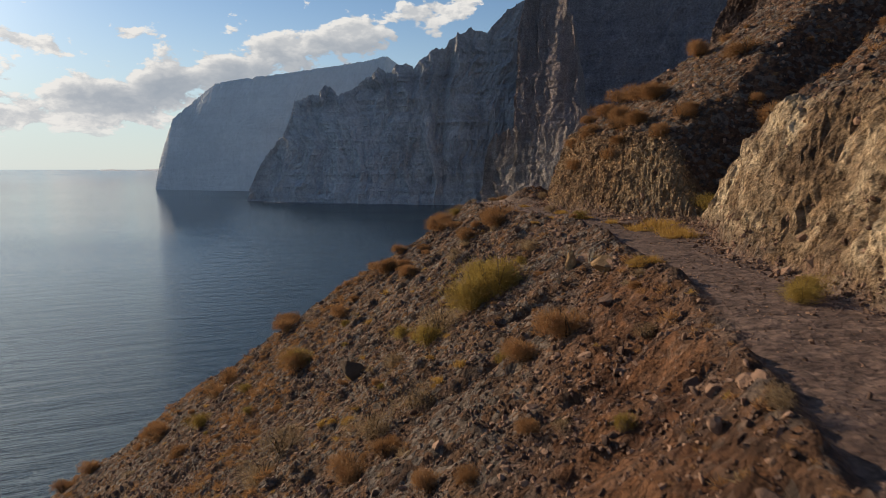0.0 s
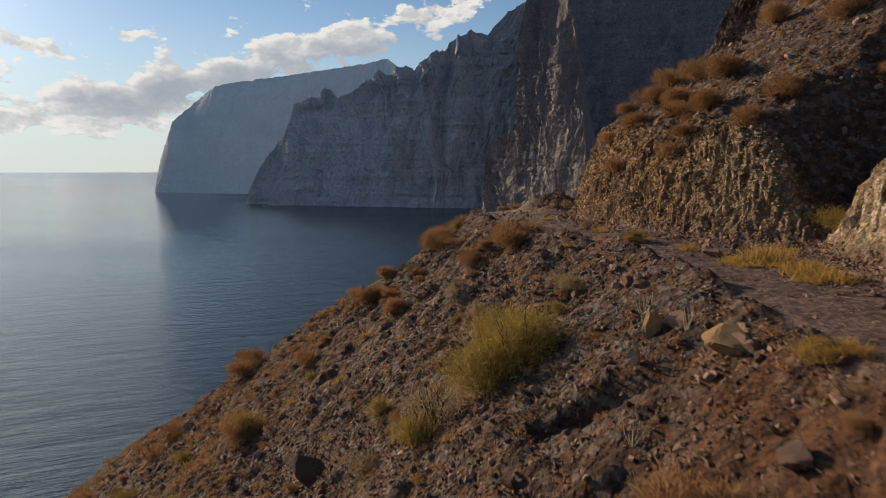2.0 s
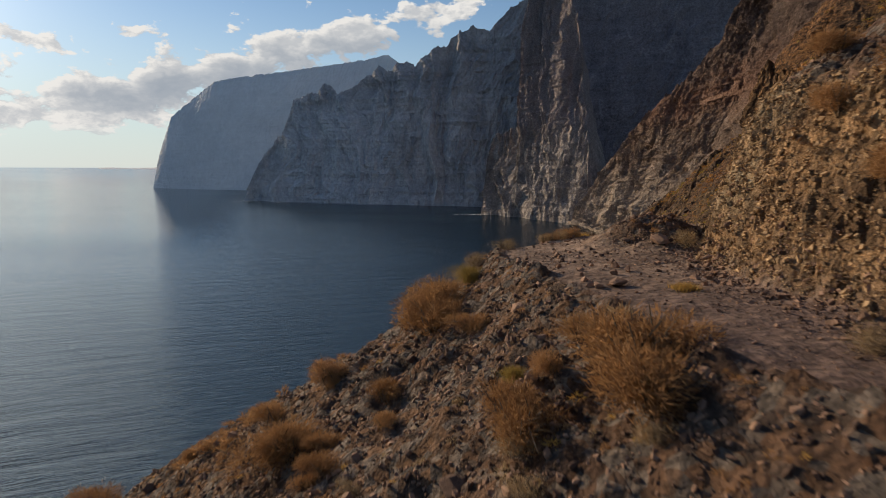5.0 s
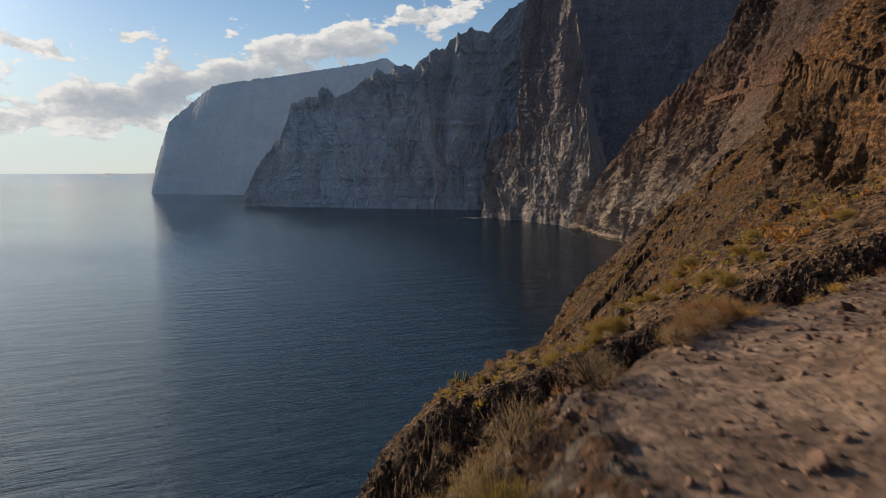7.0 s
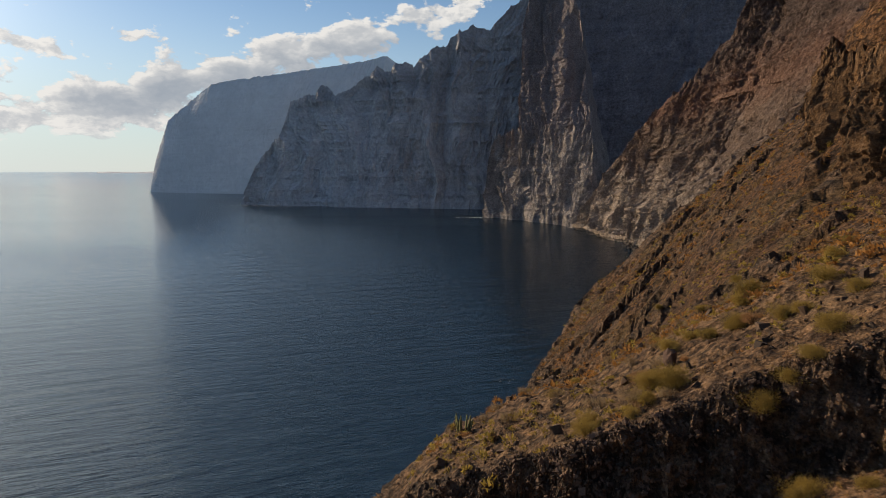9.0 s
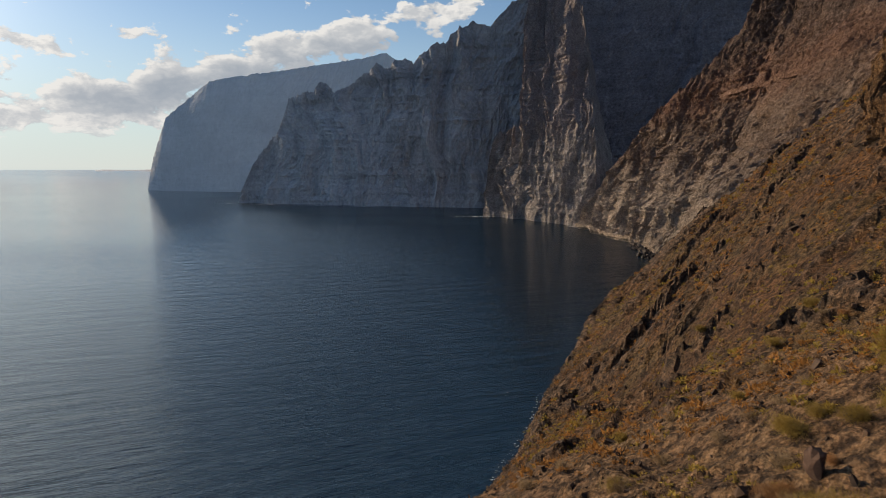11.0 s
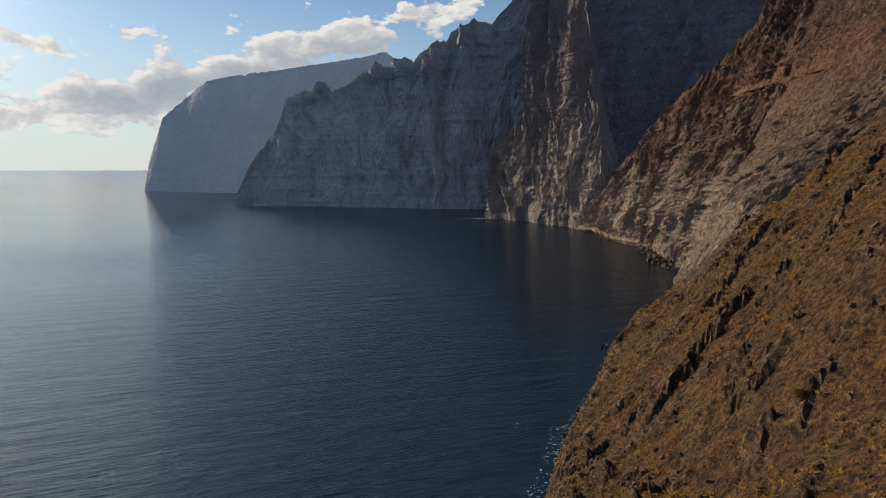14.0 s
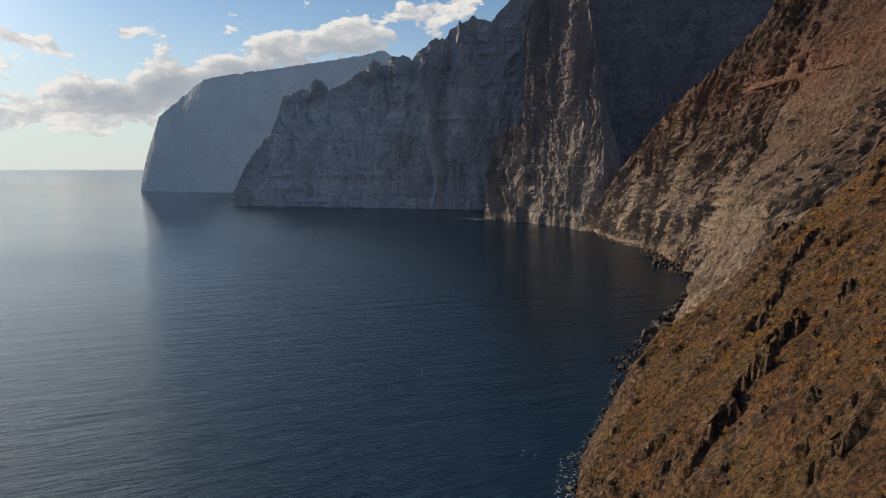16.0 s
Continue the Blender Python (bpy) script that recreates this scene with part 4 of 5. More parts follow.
BOULDER_SPOTS_A = [
    (6.8, 26.6, 0.8), (8.0, 27.4, 0.4), (7.3, 31.6, 0.5), (8.1, 32.1, 1.0), (6.1, 33.3, 0.7), (6.8, 33.4, 0.5), (5.0, 33.6, 0.5), (7.7, 35.2, 1.0),
    (7.4, 35.7, 0.7), (3.7, 36.4, 0.5), (3.6, 38.2, 0.5), (7.7, 38.9, 0.7), (7.7, 39.4, 0.6), (7.6, 40.3, 0.7), (7.7, 41.0, 0.6), (7.4, 41.1, 0.6),
    (-5.1, 42.2, 2.4), (11.5, 42.4, 0.8), (7.6, 42.4, 0.5), (6.4, 42.7, 0.8), (11.6, 42.9, 0.8), (6.2, 43.4, 0.6), (7.5, 43.5, 0.4), (4.9, 44.6, 0.5),
    (4.9, 44.9, 0.6), (6.9, 44.9, 0.5), (6.5, 47.3, 0.5), (5.8, 49.3, 0.8), (4.5, 53.1, 0.4), (5.0, 53.3, 0.4), (-1.9, 56.4, 0.5), (9.9, 59.7, 0.7),
]
BOULDER_SPOTS_B = [
    (5.1, 61.1, 0.6), (5.7, 61.2, 0.9), (4.9, 61.3, 0.6), (4.9, 62.2, 0.6), (5.0, 63.2, 0.4), (6.1, 63.3, 0.6), (3.6, 63.4, 0.5), (6.7, 63.8, 0.7),
    (-0.8, 64.3, 0.7), (5.2, 64.4, 0.5), (6.5, 64.8, 0.8), (4.5, 65.0, 0.5), (3.1, 65.3, 0.6), (5.8, 65.5, 0.4), (4.6, 65.5, 0.5), (6.6, 65.7, 0.7),
    (3.8, 66.3, 0.5), (9.0, 67.6, 1.3), (5.0, 68.4, 0.7), (7.9, 68.7, 0.7), (16.4, 115.6, 2.2),
]
for kind, spots in (("rust", RUST_SPOTS), ("olive", OLIVE_SPOTS), ("tan", TAN_SPOTS), ("straw", STRAW_SPOTS)):
    for x, y, size in spots:
        if y < 95:
            plant(kind, *spur_place(x, y), size * UNIT)
        else:
            plant(kind, x, y, min(size, 1.5 + 0.4 * plant_rng.random()))
BROW_SHRUBS = {"tan": [(2.3, 61.6, 0.8), (1.3, 61.0, 0.9), (1.0, 60.6, 0.7), (4.2, 63.9, 0.7), (3.6, 63.0, 0.5), (5.2, 65.0, 0.6)],
               "rust": [(4.6, 64.4, 0.7), (0.5, 60.4, 0.6), (5.9, 65.5, 0.6), (3.9, 63.4, 0.5)], "straw": [(5.0, 64.6, 0.6), (5.6, 65.2, 0.5), (6.6, 66.0, 0.5), (7.6, 66.7, 0.6)]}
for kind, spots in (("rust", SEAWARD_RUST), ("olive", SEAWARD_OLIVE), ("tan", SEAWARD_TAN), ("straw", SEAWARD_STRAW)):
    for x, y, size in spots + BROW_SHRUBS.get(kind, []):
        if kind == "straw":
            # low carpets of many tufts
            for _ in range(1 + int(size * 7)):
                a, r = plant_rng.uniform(0, 6.28), 0.5 * size * math.sqrt(plant_rng.random())
                plant(kind, x + r * math.cos(a), y + r * math.sin(a), plant_rng.uniform(0.3, 0.5))
        else:
            plant(kind, x, y, min(size * (1.35 if kind == "rust" else 1.15), 2.0))
for _ in range(150):
    x, y = spur_place(plant_rng.uniform(-34, 9), plant_rng.uniform(8, 68))
    if field_at(DIRT, x, y) < 0.1:
        plant(plant_rng.choice(("rust", "rust", "rust", "rust", "tan", "tan", "olive", "straw")), x, y, plant_rng.uniform(0.25, 0.6))
for _ in range(40):
    x, y = spur_place(plant_rng.uniform(14, 40), plant_rng.uniform(20, 68))
    if field_at(ROCK, x, y) < 0.3:
        plant(plant_rng.choice(("rust", "rust", "tan")), x, y, plant_rng.uniform(0.5, 1.4))
for _ in range(70):
    x, y = plant_rng.uniform(4, 32), plant_rng.uniform(68, 101)
    if field_at(ROCK, x, y) < 0.4:
        plant(plant_rng.choice(("rust", "tan", "rust", "tan", "olive")), x, y, plant_rng.uniform(0.6, 1.5))
for _ in range(60):
    x, y = plant_rng.uniform(0, 45), plant_rng.uniform(107, 165)
    plant(plant_rng.choice(("rust", "tan", "tan", "olive", "olive")), x, y, plant_rng.uniform(0.8, 2.2))


def turns(rng, count):
    """Random rotation matrices."""
    q = unit(rng.normal(size=(count, 4)))
    w, x, y, z = q.T
    return np.stack([np.stack([1 - 2 * (y * y + z * z), 2 * (x * y - z * w), 2 * (x * z + y * w)], -1),
                     np.stack([2 * (x * y + z * w), 1 - 2 * (x * x + z * z), 2 * (y * z - x * w)], -1),
                     np.stack([2 * (x * z - y * w), 2 * (y * z + x * w), 1 - 2 * (x * x + y * y)], -1)], 1)


def scatter(name, label, category, shape, faces, mat, places, sizes, seed, upright=False, flat=(1, 1, 1)):
    """Many small pieces that nobody could count, joined into one mesh."""
    rng = np.random.default_rng(seed)
    count = len(places)
    pick = rng.integers(0, len(shape), count)
    v = np.asarray(shape)[pick] * sizes[:, None, None] * rng.uniform(0.7, 1.3, (count, 1, 3)) * np.asarray(flat)
    if upright:
        a = rng.uniform(0, 6.28, count)
        c, s_ = np.cos(a), np.sin(a)
        r = np.zeros((count, 3, 3))
        r[:, 0, 0], r[:, 0, 1], r[:, 1, 0], r[:, 1, 1], r[:, 2, 2] = c, -s_, s_, c, 1
    else:
        r = turns(rng, count)
    v = np.einsum("nij,nkj->nki", r, v) + places[:, None]
    f = np.asarray(faces)[None] + (np.arange(count) * v.shape[1])[:, None, None]
    tagged(new(name, mesh_from(name, v.reshape(-1, 3), f.reshape(-1, f.shape[-1]), mat)), label, category, kind="stuff")


def stone_shapes(count, level, seed, squash=0.7):
    """Angular stones: a round body cut by a few random planes."""
    rng = np.random.default_rng(seed)
    bm = bmesh.new()
    bmesh.ops.create_icosphere(bm, subdivisions=level, radius=1.0)
    base = np.array([v.co for v in bm.verts])
    faces = [[v.index for v in f.verts] for f in bm.faces]
    bm.free()
    out = []
    for _ in range(count):
        v = base * rng.uniform(0.7, 1.15, (len(base), 1)) if level == 1 else base * (1 + 0.10 * rng.normal(size=(len(base), 1)))
        for _ in range(9):
            n = unit(rng.normal(size=(1, 3)))[0]
            over = np.maximum(v @ n - rng.uniform(0.45, 0.8), 0)
            v = v - over[:, None] * n
        out.append(v * rng.uniform(0.65, 1.1, 3) * (1, 1, squash) * 0.5)
    return out, faces




def chip_shapes(count, seed):
    """Small broken stones: uneven six-sided blocks."""
    rng = np.random.default_rng(seed)
    box = np.array([(x, y, z) for z in (-1, 1) for y in (-1, 1) for x in (-1, 1)], float)
    out = [(box * rng.uniform(0.45, 1.05, (8, 3))) * rng.uniform(0.6, 1.1, 3) * (1, 0.8, 0.5) * 0.55 for _ in range(count)]
    return out, [(0, 2, 3, 1), (4, 5, 7, 6), (0, 1, 5, 4), (2, 6, 7, 3), (0, 4, 6, 2), (1, 3, 7, 5)]


PEBBLES, PEBBLE_FACES = chip_shapes(24, 3)
BLOCKS, BLOCK_FACES = stone_shapes(24, 1, 5, 0.7)


def sow(rng, count, x0, x1, y0, y1, lo, hi, power=2.2, keep=None, spur=False):
    """Places and sizes of scattered pieces; spur: the span is given on the first spur's grid."""
    x, y = rng.uniform(x0, x1, count), rng.uniform(y0, y1, count)
    x, y = spur_place(x, y) if spur else (x, y)
    ok = np.ones(count, bool) if keep is None else keep(x, y)
    x, y = x[ok], y[ok]
    size = lo * (1 - rng.uniform(0, 1, len(x)) * (1 - (lo / hi) ** power)) ** (-1 / power)
    return np.stack([x, y, ground_at(x, y) + 0.12 * size], -1), size


def off_path(x, y):
    return (field_at(DIRT, x, y) < 0.25) & (fbm(x * 0.38, y * 0.38, octaves=3, seed=77) > np.random.default_rng(4).uniform(-0.8, 0.3, len(x)))


stone_rng = np.random.default_rng(11)
for args in ((64000, -22, 11, 4, 72, 0.05, 0.28, 2.15, off_path), (13000, -45, -15, 22, 74, 0.09, 0.5, 2.3, off_path), (5000, 3, 14, 6, 80, 0.026, 0.14, 2.4, None),
             (7000, 12, 40, 10, 75, 0.08, 0.5, 2.2, None), (6000, 0, 30, 66, 130, 0.06, 0.4, 2.2, None)):
    where, size = sow(stone_rng, *args, spur=True)
    small = size < 0.13
    scatter("scree", "loose angular dark stones strewn over the slope", "stones", PEBBLES, PEBBLE_FACES, STONE, where[small], size[small], len(where))
    scatter("scree", "fist to head sized broken stones on the slope", "stones", BLOCKS, BLOCK_FACES, STONE, where[~small], size[~small] * 1.1, len(where) + 1)
foot_v = stone_rng.uniform(6, 74, 5200)
foot_u = np.interp(foot_v, BANK_Y, BANK_FOOT) + 0.3 - np.abs(stone_rng.normal(size=5200)) * np.where(foot_v > 45, 1.1, 0.5)
foot_x, foot_y = spur_place(foot_u, foot_v)
size = 0.04 * (1 - stone_rng.uniform(0, 1, 5200) * 0.97) ** -0.48
scatter("scree", "loose purple-brown stones at the foot of the cut bank", "stones", PEBBLES, PEBBLE_FACES, STONE, np.stack([foot_x, foot_y, ground_at(foot_x, foot_y) + 0.1 * size], -1), size, 18)
pick = FACE_SPOTS[stone_rng.integers(0, len(FACE_SPOTS), 16000)]
pick = pick + stone_rng.normal(size=pick.shape) * 0.05
size = 0.042 * (1 - stone_rng.uniform(0, 1, len(pick)) * 0.97) ** -0.42
scatter("rubble", "tan-brown broken stones set in the cut bank", "stones", PEBBLES, PEBBLE_FACES, BANK_STONE, pick, size, 12)
pick = WALL_SPOTS[stone_rng.integers(0, len(WALL_SPOTS), 12000)]
pick = pick + stone_rng.normal(size=pick.shape) * 0.10
size = 0.11 * (1 - stone_rng.uniform(0, 1, len(pick)) * 0.97) ** -0.45
scatter("rubble", "dark brown broken stones in the gully wall", "stones", PEBBLES, PEBBLE_FACES, WALL_STONE, pick, size, 13)
where, size = sow(stone_rng, 15000, -5, 110, 72, 330, 0.2, 1.6, 2.4, lambda x, y: y > np.interp(x, BROW_X, BROW_Y))
scatter("scree", "dark stones on the far slope", "stones", PEBBLES, PEBBLE_FACES, FAR_STONE, where, size, 91)


def tuft_shapes(count, blades_each, seed, high):
    rng = np.random.default_rng(seed)
    return [blades(rng, *dome_start(rng, blades_each, high))[0] for _ in range(count)], np.arange(blades_each * 3).reshape(-1, 3)


def dome_start(rng, count, high):
    way = unit(rng.normal(size=(count, 3)) + (0, 0, 0.5))
    way[:, 2] = np.abs(way[:, 2])
    start = way * (0.5, 0.5, high) * rng.uniform(0.35, 0.75, (count, 1))
    return start, unit(way + rng.normal(size=way.shape) * 0.5), rng.uniform(0.16, 0.36, count), rng.uniform(0.10, 0.2, count)


RUST_LOW = plant_material("low_rust_scrub", (0.11, 0.052, 0.017), (0.46, 0.23, 0.07))
OLIVE_LOW = plant_material("low_olive_scrub", (0.11, 0.08, 0.02), (0.42, 0.30, 0.07))
TAN_LOW = plant_material("low_tan_scrub", (0.10, 0.06, 0.03), (0.40, 0.25, 0.125))
TUFTS, TUFT_FACES = tuft_shapes(8, 24, 8, 0.45)
for mat, label, count, seed in ((TAN_LOW, "low grey-tan shrubs covering the slope", 2600, 1), (RUST_LOW, "low rust-brown shrubs covering the slope", 3000, 2), (OLIVE_LOW, "low olive shrubs covering the slope", 2600, 3)):
    rng = np.random.default_rng(seed)
    where, size = sow(rng, count * 5, -3, 112, 104, 370, 0.45, 2.2, 2.2, lambda x, y: (y > 106 + 0.19 * x) & (field_at(OUT, x, y) < 0.3) & (fbm(x * 0.05, y * 0.05, octaves=3, seed=60 + seed) > -0.1) & (ground_at(x, y) > 12))
    scatter("low_scrub", label, "shrubs", TUFTS, TUFT_FACES, mat, where - np.array([0, 0, 0.05]), size, seed, True)
FINE_TUFTS, FINE_FACES = [], np.arange(64 * 3).reshape(-1, 3)
fine_rng = np.random.default_rng(33)
for _ in range(8):
    start, way, length, width = dome_start(fine_rng, 64, 0.4)
    FINE_TUFTS.append(blades(fine_rng, start, way, length, width * 0.35)[0])
for mat, label, count, seed in ((TAN, "small dry tan plants between stones", 3200, 4), (STRAW, "small yellow grass between stones", 900, 5), (RUST, "small rust-brown plants between stones", 8000, 6)):
    rng = np.random.default_rng(seed)
    where, size = sow(rng, count, -45, 40, 6, 80, 0.13, 0.6, 2.0, lambda x, y: (field_at(DIRT, x, y) < 0.2) & (field_at(ROCK, x, y) < 0.4)
                      & (fbm(x * 0.2, y * 0.2, octaves=3, seed=70 + seed) + np.where(x < -4, 0.25, 0.0) > 0.08), True)
    scatter("low_scrub", label, "shrubs", FINE_TUFTS, FINE_FACES, mat, where - np.array([0, 0, 0.03]), size, seed, True)

rng = np.random.default_rng(34)
where, size = sow(rng, 6500, -45, -8, 22, 76, 0.2, 0.8, 1.8, lambda x, y: fbm(x * 0.22, y * 0.22, octaves=3, seed=81) > -0.12, True)
scatter("low_scrub", "rust-brown scrub low on the seaward slope", "shrubs", FINE_TUFTS, FINE_FACES, RUST, where - np.array([0, 0, 0.03]), size, 35, True)
for mat, label, count, seed in ((TAN, "dry tan plants on the brow of the slope", 900, 7), (STRAW, "yellow grass on the brow of the slope", 500, 8), (RUST, "rust-brown plants on the brow of the slope", 1100, 9)):
    rng = np.random.default_rng(seed)
    where, size = sow(rng, count, 0, 36, 62, 106, 0.2, 0.9, 2.0, lambda x, y: (field_at(DIRT, x, y) < 0.3) & (field_at(ROCK, x, y) < 0.5))
    scatter("low_scrub", label, "shrubs", FINE_TUFTS, FINE_FACES, mat, where - np.array([0, 0, 0.03]), size, seed, True)

# ---- boulders ----
ROCKS, ROCK_FACES = stone_shapes(8, 3, 21, 0.85)
BLACK_ROCK = mesh_from("boulder", ROCKS[3], ROCK_FACES, FAR_STONE)
ROCK_MESHES = [mesh_from("boulder", v, ROCK_FACES, STONE) for v in ROCKS]


def boulder(x, y, size, n):
    ob = new("boulder", ROCK_MESHES[n % len(ROCK_MESHES)])
    ob.matrix_basis = pose(x, y, float(ground_at(x, y)) + 0.18 * size, n * 37 % 40 - 20, n * 53 % 40 - 20, n * 71 % 360)
    ob.scale = (size, size, size)
    if size > 1.5 and y < 60:
        ob.data = BLACK_ROCK
    tagged(ob, "large angular weathered boulder lying on the slope" if size > 1 else "angular grey-brown rock lying on the ground", "rock", "boulders")


for n, (x, y, size) in enumerate(BOULDER_SPOTS_A + BOULDER_SPOTS_B):
    if y < 95:
        boulder(*spur_place(x, y), UNIT * size * (0.62 if y > 58 else 1.0), n)
    else:
        boulder(x, y, size, n)
OCHRE = plain_rock_material("ochre_stone", (0.22, 0.135, 0.065), (0.50, 0.34, 0.19))
big = new("boulder", mesh_from("boulder", stone_shapes(1, 3, 77, 0.9)[0][0], ROCK_FACES, OCHRE))
big.matrix_basis, big.scale = pose(5.35, 35.84, float(ground_at(5.35, 35.84)) + 0.16, 8, 4, 30), (0.97, 0.78, 0.85)
tagged(big, "rounded ochre boulder beside the path", "rock", "boulders")
slab = new("rock_slab", mesh_from("rock_slab", stone_shapes(1, 3, 83, 1.0)[0][0], ROCK_FACES, OCHRE))
slab.matrix_basis, slab.scale = pose(4.83, 38.05, float(ground_at(4.83, 38.05)) + 0.26, 6, -8, 70), (0.23, 0.5, 1.1)
tagged(slab, "thin pale rock slab standing on end", "rock")
rock_rng = random.Random(9)
for n in range(90):
    x, y = spur_place(rock_rng.uniform(-20, 9), rock_rng.uniform(10, 68))
    if field_at(DIRT, x, y) < 0.1:
        boulder(x, y, rock_rng.uniform(0.2, 0.5), n)


# ---- the shore ----
def foam_material(name, dim, pale):
    m, n, bsdf = material(name)
    n.put(bsdf.inputs["Base Color"], n.mix(n.noise(position(n), 2.0, 4), dim, pale))
    bsdf.inputs["Roughness"].default_value = 0.9
    return m


FOAM = foam_material("sea_foam", (0.16, 0.18, 0.19), (0.46, 0.48, 0.49))
SURF = foam_material("bright_surf", (0.45, 0.48, 0.50), (0.82, 0.84, 0.85))
WET = plain_rock_material("wet_black_rock", (0.022, 0.02, 0.02), (0.10, 0.085, 0.075), 0.8)


def along_shore(rng, count, y0, y1, out0, out1):
    y = rng.uniform(y0, y1, count)
    return np.stack([np.interp(y, SHORE_Y, SHORE_X) - rng.uniform(out0, out1, count) ** 1.0, y, np.zeros(count)], -1)


shore_rng = np.random.default_rng(14)
spots = np.concatenate([along_shore(shore_rng, 600, 205, 420, -5, 3), along_shore(shore_rng, 1100, 400, 560, -6, 8), along_shore(shore_rng, 1100, 530, 680, -10, 12), along_shore(shore_rng, 500, 640, 760, -8, 8)])
big = shore_rng.uniform(0, 1, len(spots)) ** 3 * np.where(spots[:, 1] < 430, 2.0, 7.5) + 0.5
scatter("shore_rocks", "black wet boulders along the water's edge", "rocks", PEBBLES, PEBBLE_FACES, WET, spots, big, 15)
disc = []
for n in range(6):
    a = np.linspace(0, 2 * np.pi, 7)[:-1]
    r = shore_rng.uniform(0.2, 0.6, 6)
    disc.append(np.stack([r * np.cos(a), r * np.sin(a), 0 * a], -1))
spots = np.concatenate([along_shore(shore_rng, 900, 238, 312, -1, 7), along_shore(shore_rng, 900, 285, 430, 0, 3.5), along_shore(shore_rng, 500, 430, 660, 3, 9),
                        np.array([18.8, 310.0, 0]) + shore_rng.normal(size=(40, 3)) * (2.2, 2.2, 0)])
spots[:, 2] = 0.12
scatter("foam", "white foam where the sea breaks on the rocks", "foam", disc, [list(range(6))], FOAM, spots, 0.10 + 0.9 * shore_rng.uniform(0, 1, len(spots)) ** 5, 16, True)
line = np.array([(a, b) for a, b, *_ in BAY_WALL[:15]], float)
pos = shore_rng.uniform(0, 14, 420)
spots = np.stack([np.interp(pos, range(15), line[:, 0]) - 8, np.interp(pos, range(15), line[:, 1]) - 22, 0 * pos + 0.4], -1) + shore_rng.normal(size=(420, 3)) * (3, 3, 0)
spots[:60] = np.array([38.0, 1146.0, 0.4]) + shore_rng.normal(size=(60, 3)) * (14, 4, 0)
scatter("foam", "thin white surf line at the foot of the cliffs", "foam", disc, [list(range(6))], SURF, spots, shore_rng.uniform(1.0, 6, 420), 17, True, (1.6, 0.7, 1))


def far_coast():
    """A low strip of land on the horizon."""
    t = np.linspace(0, 1, 80)
    a = np.radians(-28.5 + 5.6 * t)
    x, y = np.sin(a), np.cos(a)
    top = 58.5 + 4.0 * np.exp(-((t - 0.15) / 0.10) ** 2) + 16 * np.clip((t - 0.5) / 0.5, 0, 1) ** 1.4 + 0.8 * fbm(t * 14, t * 0, octaves=3, seed=88)
    rows = [np.stack([x * r, 60 + y * r, z], -1) for r, z in ((4800, 0 * t + 48), (4870, top), (4930, top - 9))]
    tagged(new("far_coast", mesh_from("far_coast", np.concatenate(rows), grid_faces(3, 80), CLIFF_FAR, True)), "low coast on the horizon, painted pale for haze", "coast", kind="structure")


far_coast()


# ---- masonry edges of the cliff paths ----
def path_wall(level, y0, y1, high, label):
    """A low dry-stone edge along a path that keeps its height on the cliff."""
    row = np.argmin(np.abs(SIDE_GRID[:, :-2, 2] - level), 1)
    p = SIDE_GRID[np.arange(len(row)), row]
    p = p[(p[:, 1] > y0) & (p[:, 1] < y1)]
    q = np.stack([np.convolve(np.pad(p[:, k], 6, "edge"), np.ones(13) / 13, "valid") for k in range(3)], -1)
    q[:, 2] += 0.3 * fbm(np.arange(len(q)) * 0.15, np.zeros(len(q)), octaves=3, seed=95)
    off = np.array([-1.0, -0.3, 0.0])
    rows = [q + off * a + np.array([0, 0, h]) for a, h in ((2.2, -3.0), (2.2, high), (-1.5, high), (-1.5, -3.0))]
    tagged(new("path_wall", mesh_from("path_wall", np.concatenate(rows), grid_faces(4, len(q)), CLIFF_NEAR)), label, "wall", kind="structure")


path_wall(143, 500, 690, 0.8, "pale stone edge of the upper cliff path")
path_wall(6, 780, 948, 0.4, "pale stone edge of the shore path")


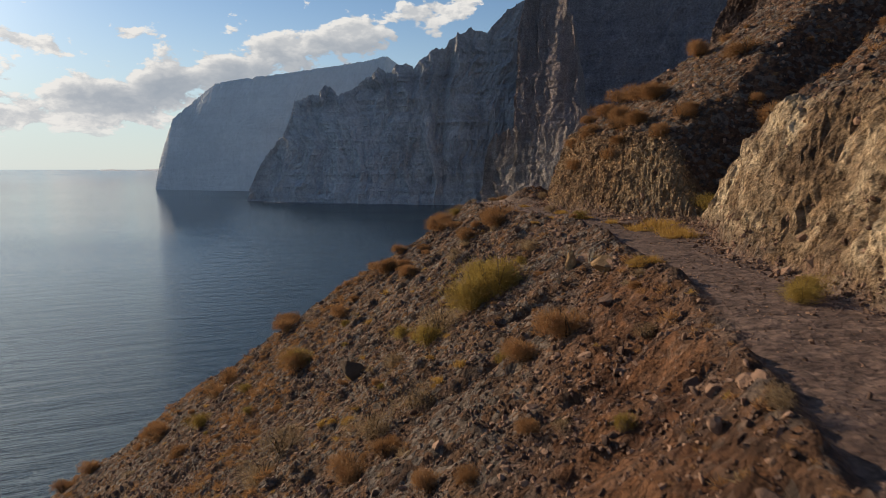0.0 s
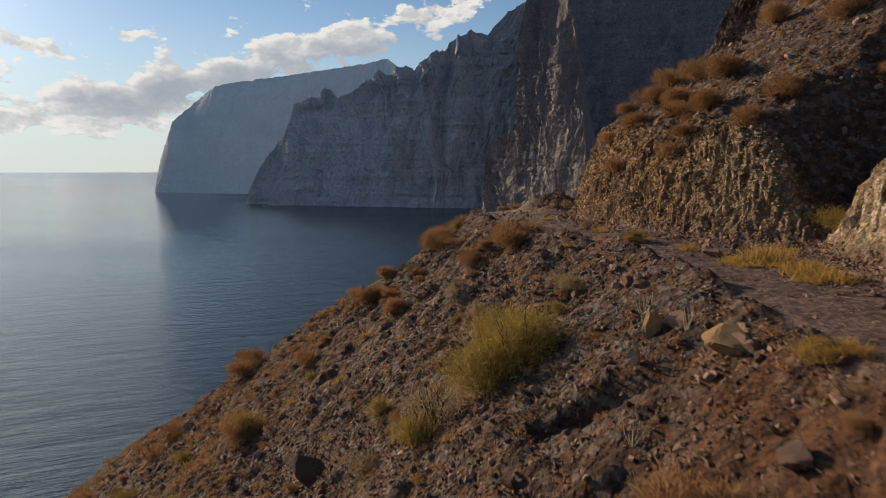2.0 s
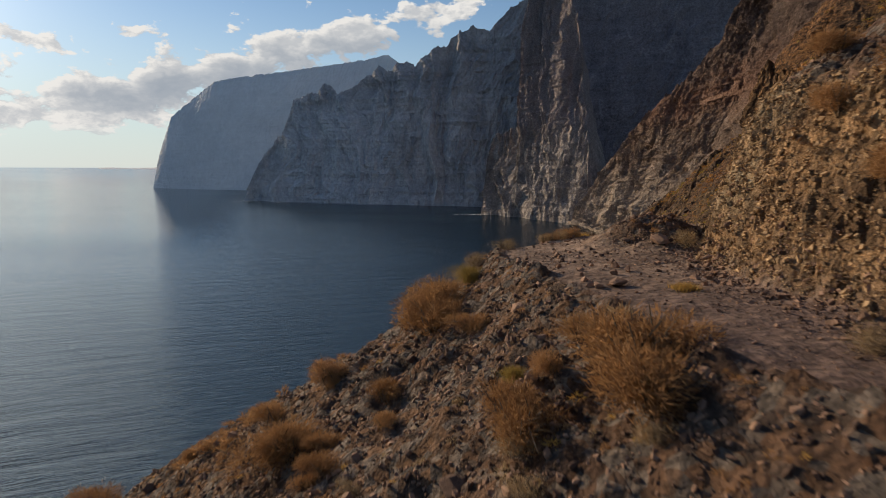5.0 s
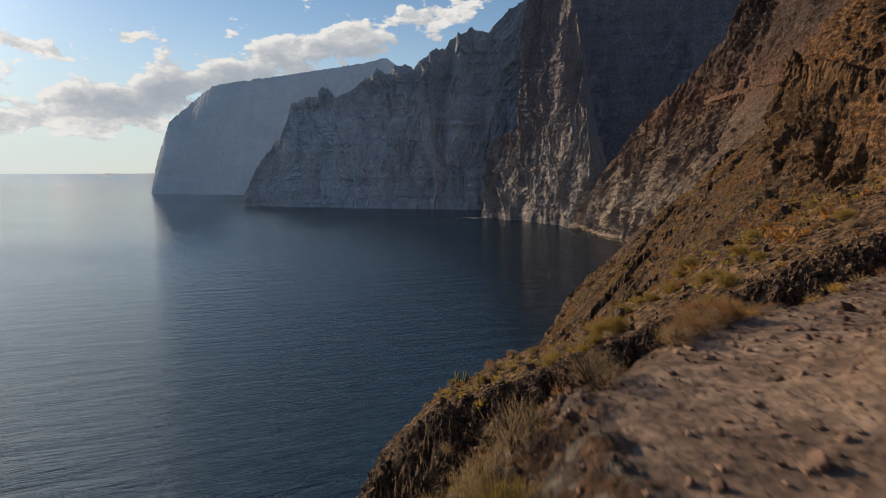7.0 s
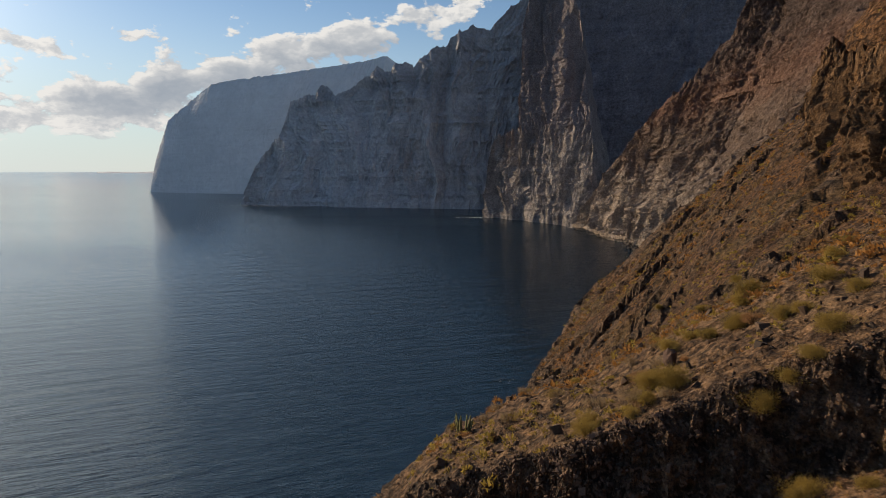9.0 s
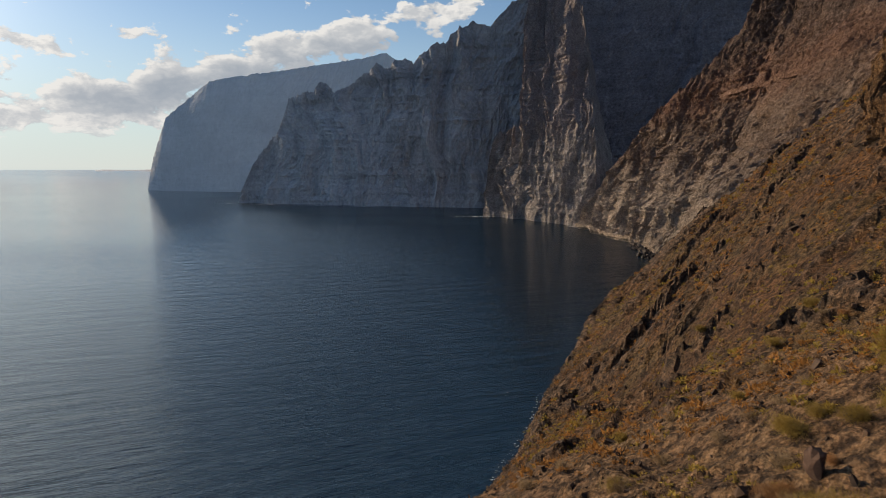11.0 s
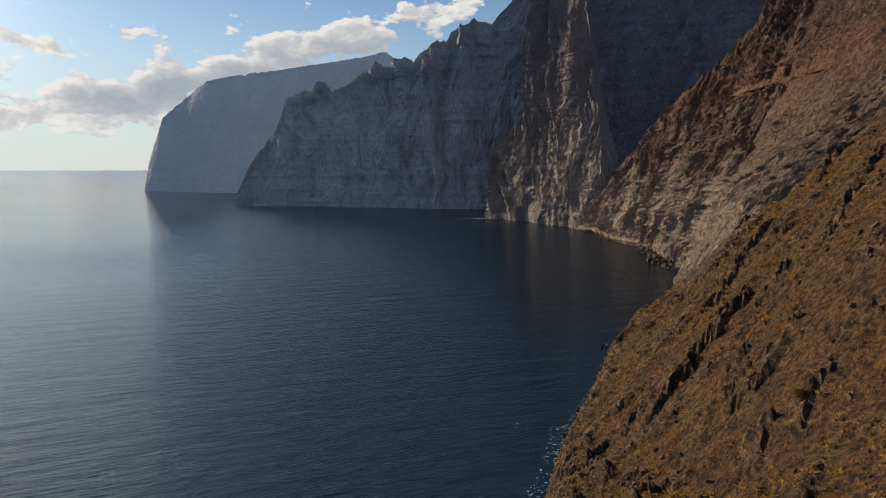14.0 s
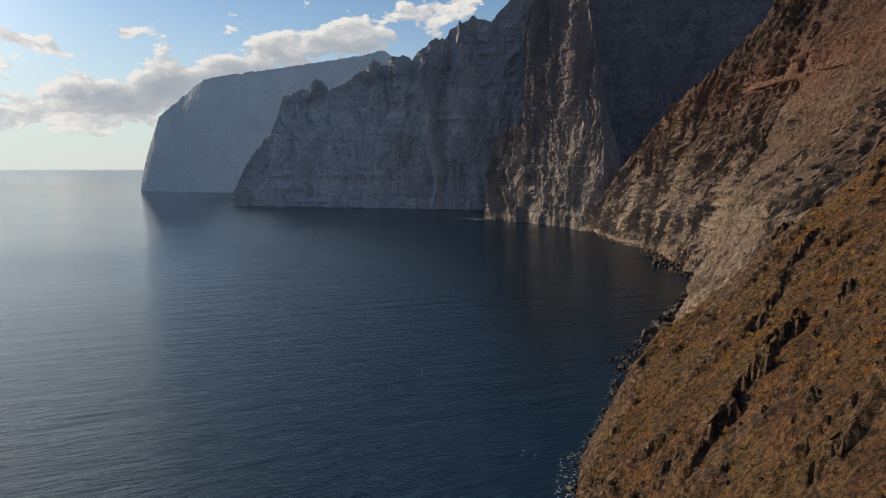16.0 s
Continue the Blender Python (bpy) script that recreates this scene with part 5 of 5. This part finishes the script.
# ---- columnar spurge and a dead shrub ----
SPURGE = plant_material("grey_green_spurge", (0.10, 0.105, 0.045), (0.24, 0.23, 0.11), 0.05)


def spurge(x, y, size, seed):
    """A clump of upright ribbed columns."""
    rng = random.Random(seed)
    root = tagged(new("columnar_spurge"), "clump of upright grey-green spurge columns on the slope", "succulent", "spurge clumps")
    root.matrix_basis = pose(x, y, float(ground_at(x, y)) - 0.1)
    for _ in range(16):
        a, r = rng.uniform(0, 6.28), size * 0.5 * math.sqrt(rng.random())
        tall, thick = size * rng.uniform(0.55, 1.0) * (1.1 - 0.5 * r / size), 0.055 * size
        foot = np.array([r * 0.7 * math.cos(a), r * 0.7 * math.sin(a), -0.3 * size])
        top = np.array([r * 1.2 * math.cos(a), r * 1.2 * math.sin(a), tall])
        verts = []
        for h, w in ((0, 0.8), (0.3, 1.0), (0.7, 1.0), (0.93, 0.8), (1.0, 0.2)):
            c = foot + (top - foot) * h
            verts += [c + thick * w * (1.0 if m % 2 else 0.72) * np.array([math.cos(m * 0.6283), math.sin(m * 0.6283), 0]) for m in range(10)]
        faces = [(l * 10 + m, l * 10 + (m + 1) % 10, l * 10 + 10 + (m + 1) % 10, l * 10 + 10 + m) for l in range(4) for m in range(10)]
        part("column", mesh_from("column", verts, faces, SPURGE, True), root)


spurge(48.4, 134.8, 2.6, 1)
spurge(1.6, 130.0, 1.7, 2)
PALE_WOOD = plant_material("bleached_wood", (0.20, 0.165, 0.125), (0.42, 0.36, 0.28), 0.0)
for n, (x, y, size) in enumerate(((7.2, 36.2, 1.9), (6.4, 34.6, 1.3), (7.9, 34.8, 1.2), (5.2, 30.5, 1.0))):
    root = tagged(new("dead_shrub"), "bleached bare branches of a dead shrub", "shrub", "dead shrubs")
    x, y = spur_place(x, y)
    root.matrix_basis = pose(x, y, float(ground_at(x, y)), 0, -15, n * 80)
    root.scale = (size * UNIT,) * 3
    part("branch", stem_mesh(np.random.default_rng(300 + n), "branch", PALE_WOOD, 0.7), root)
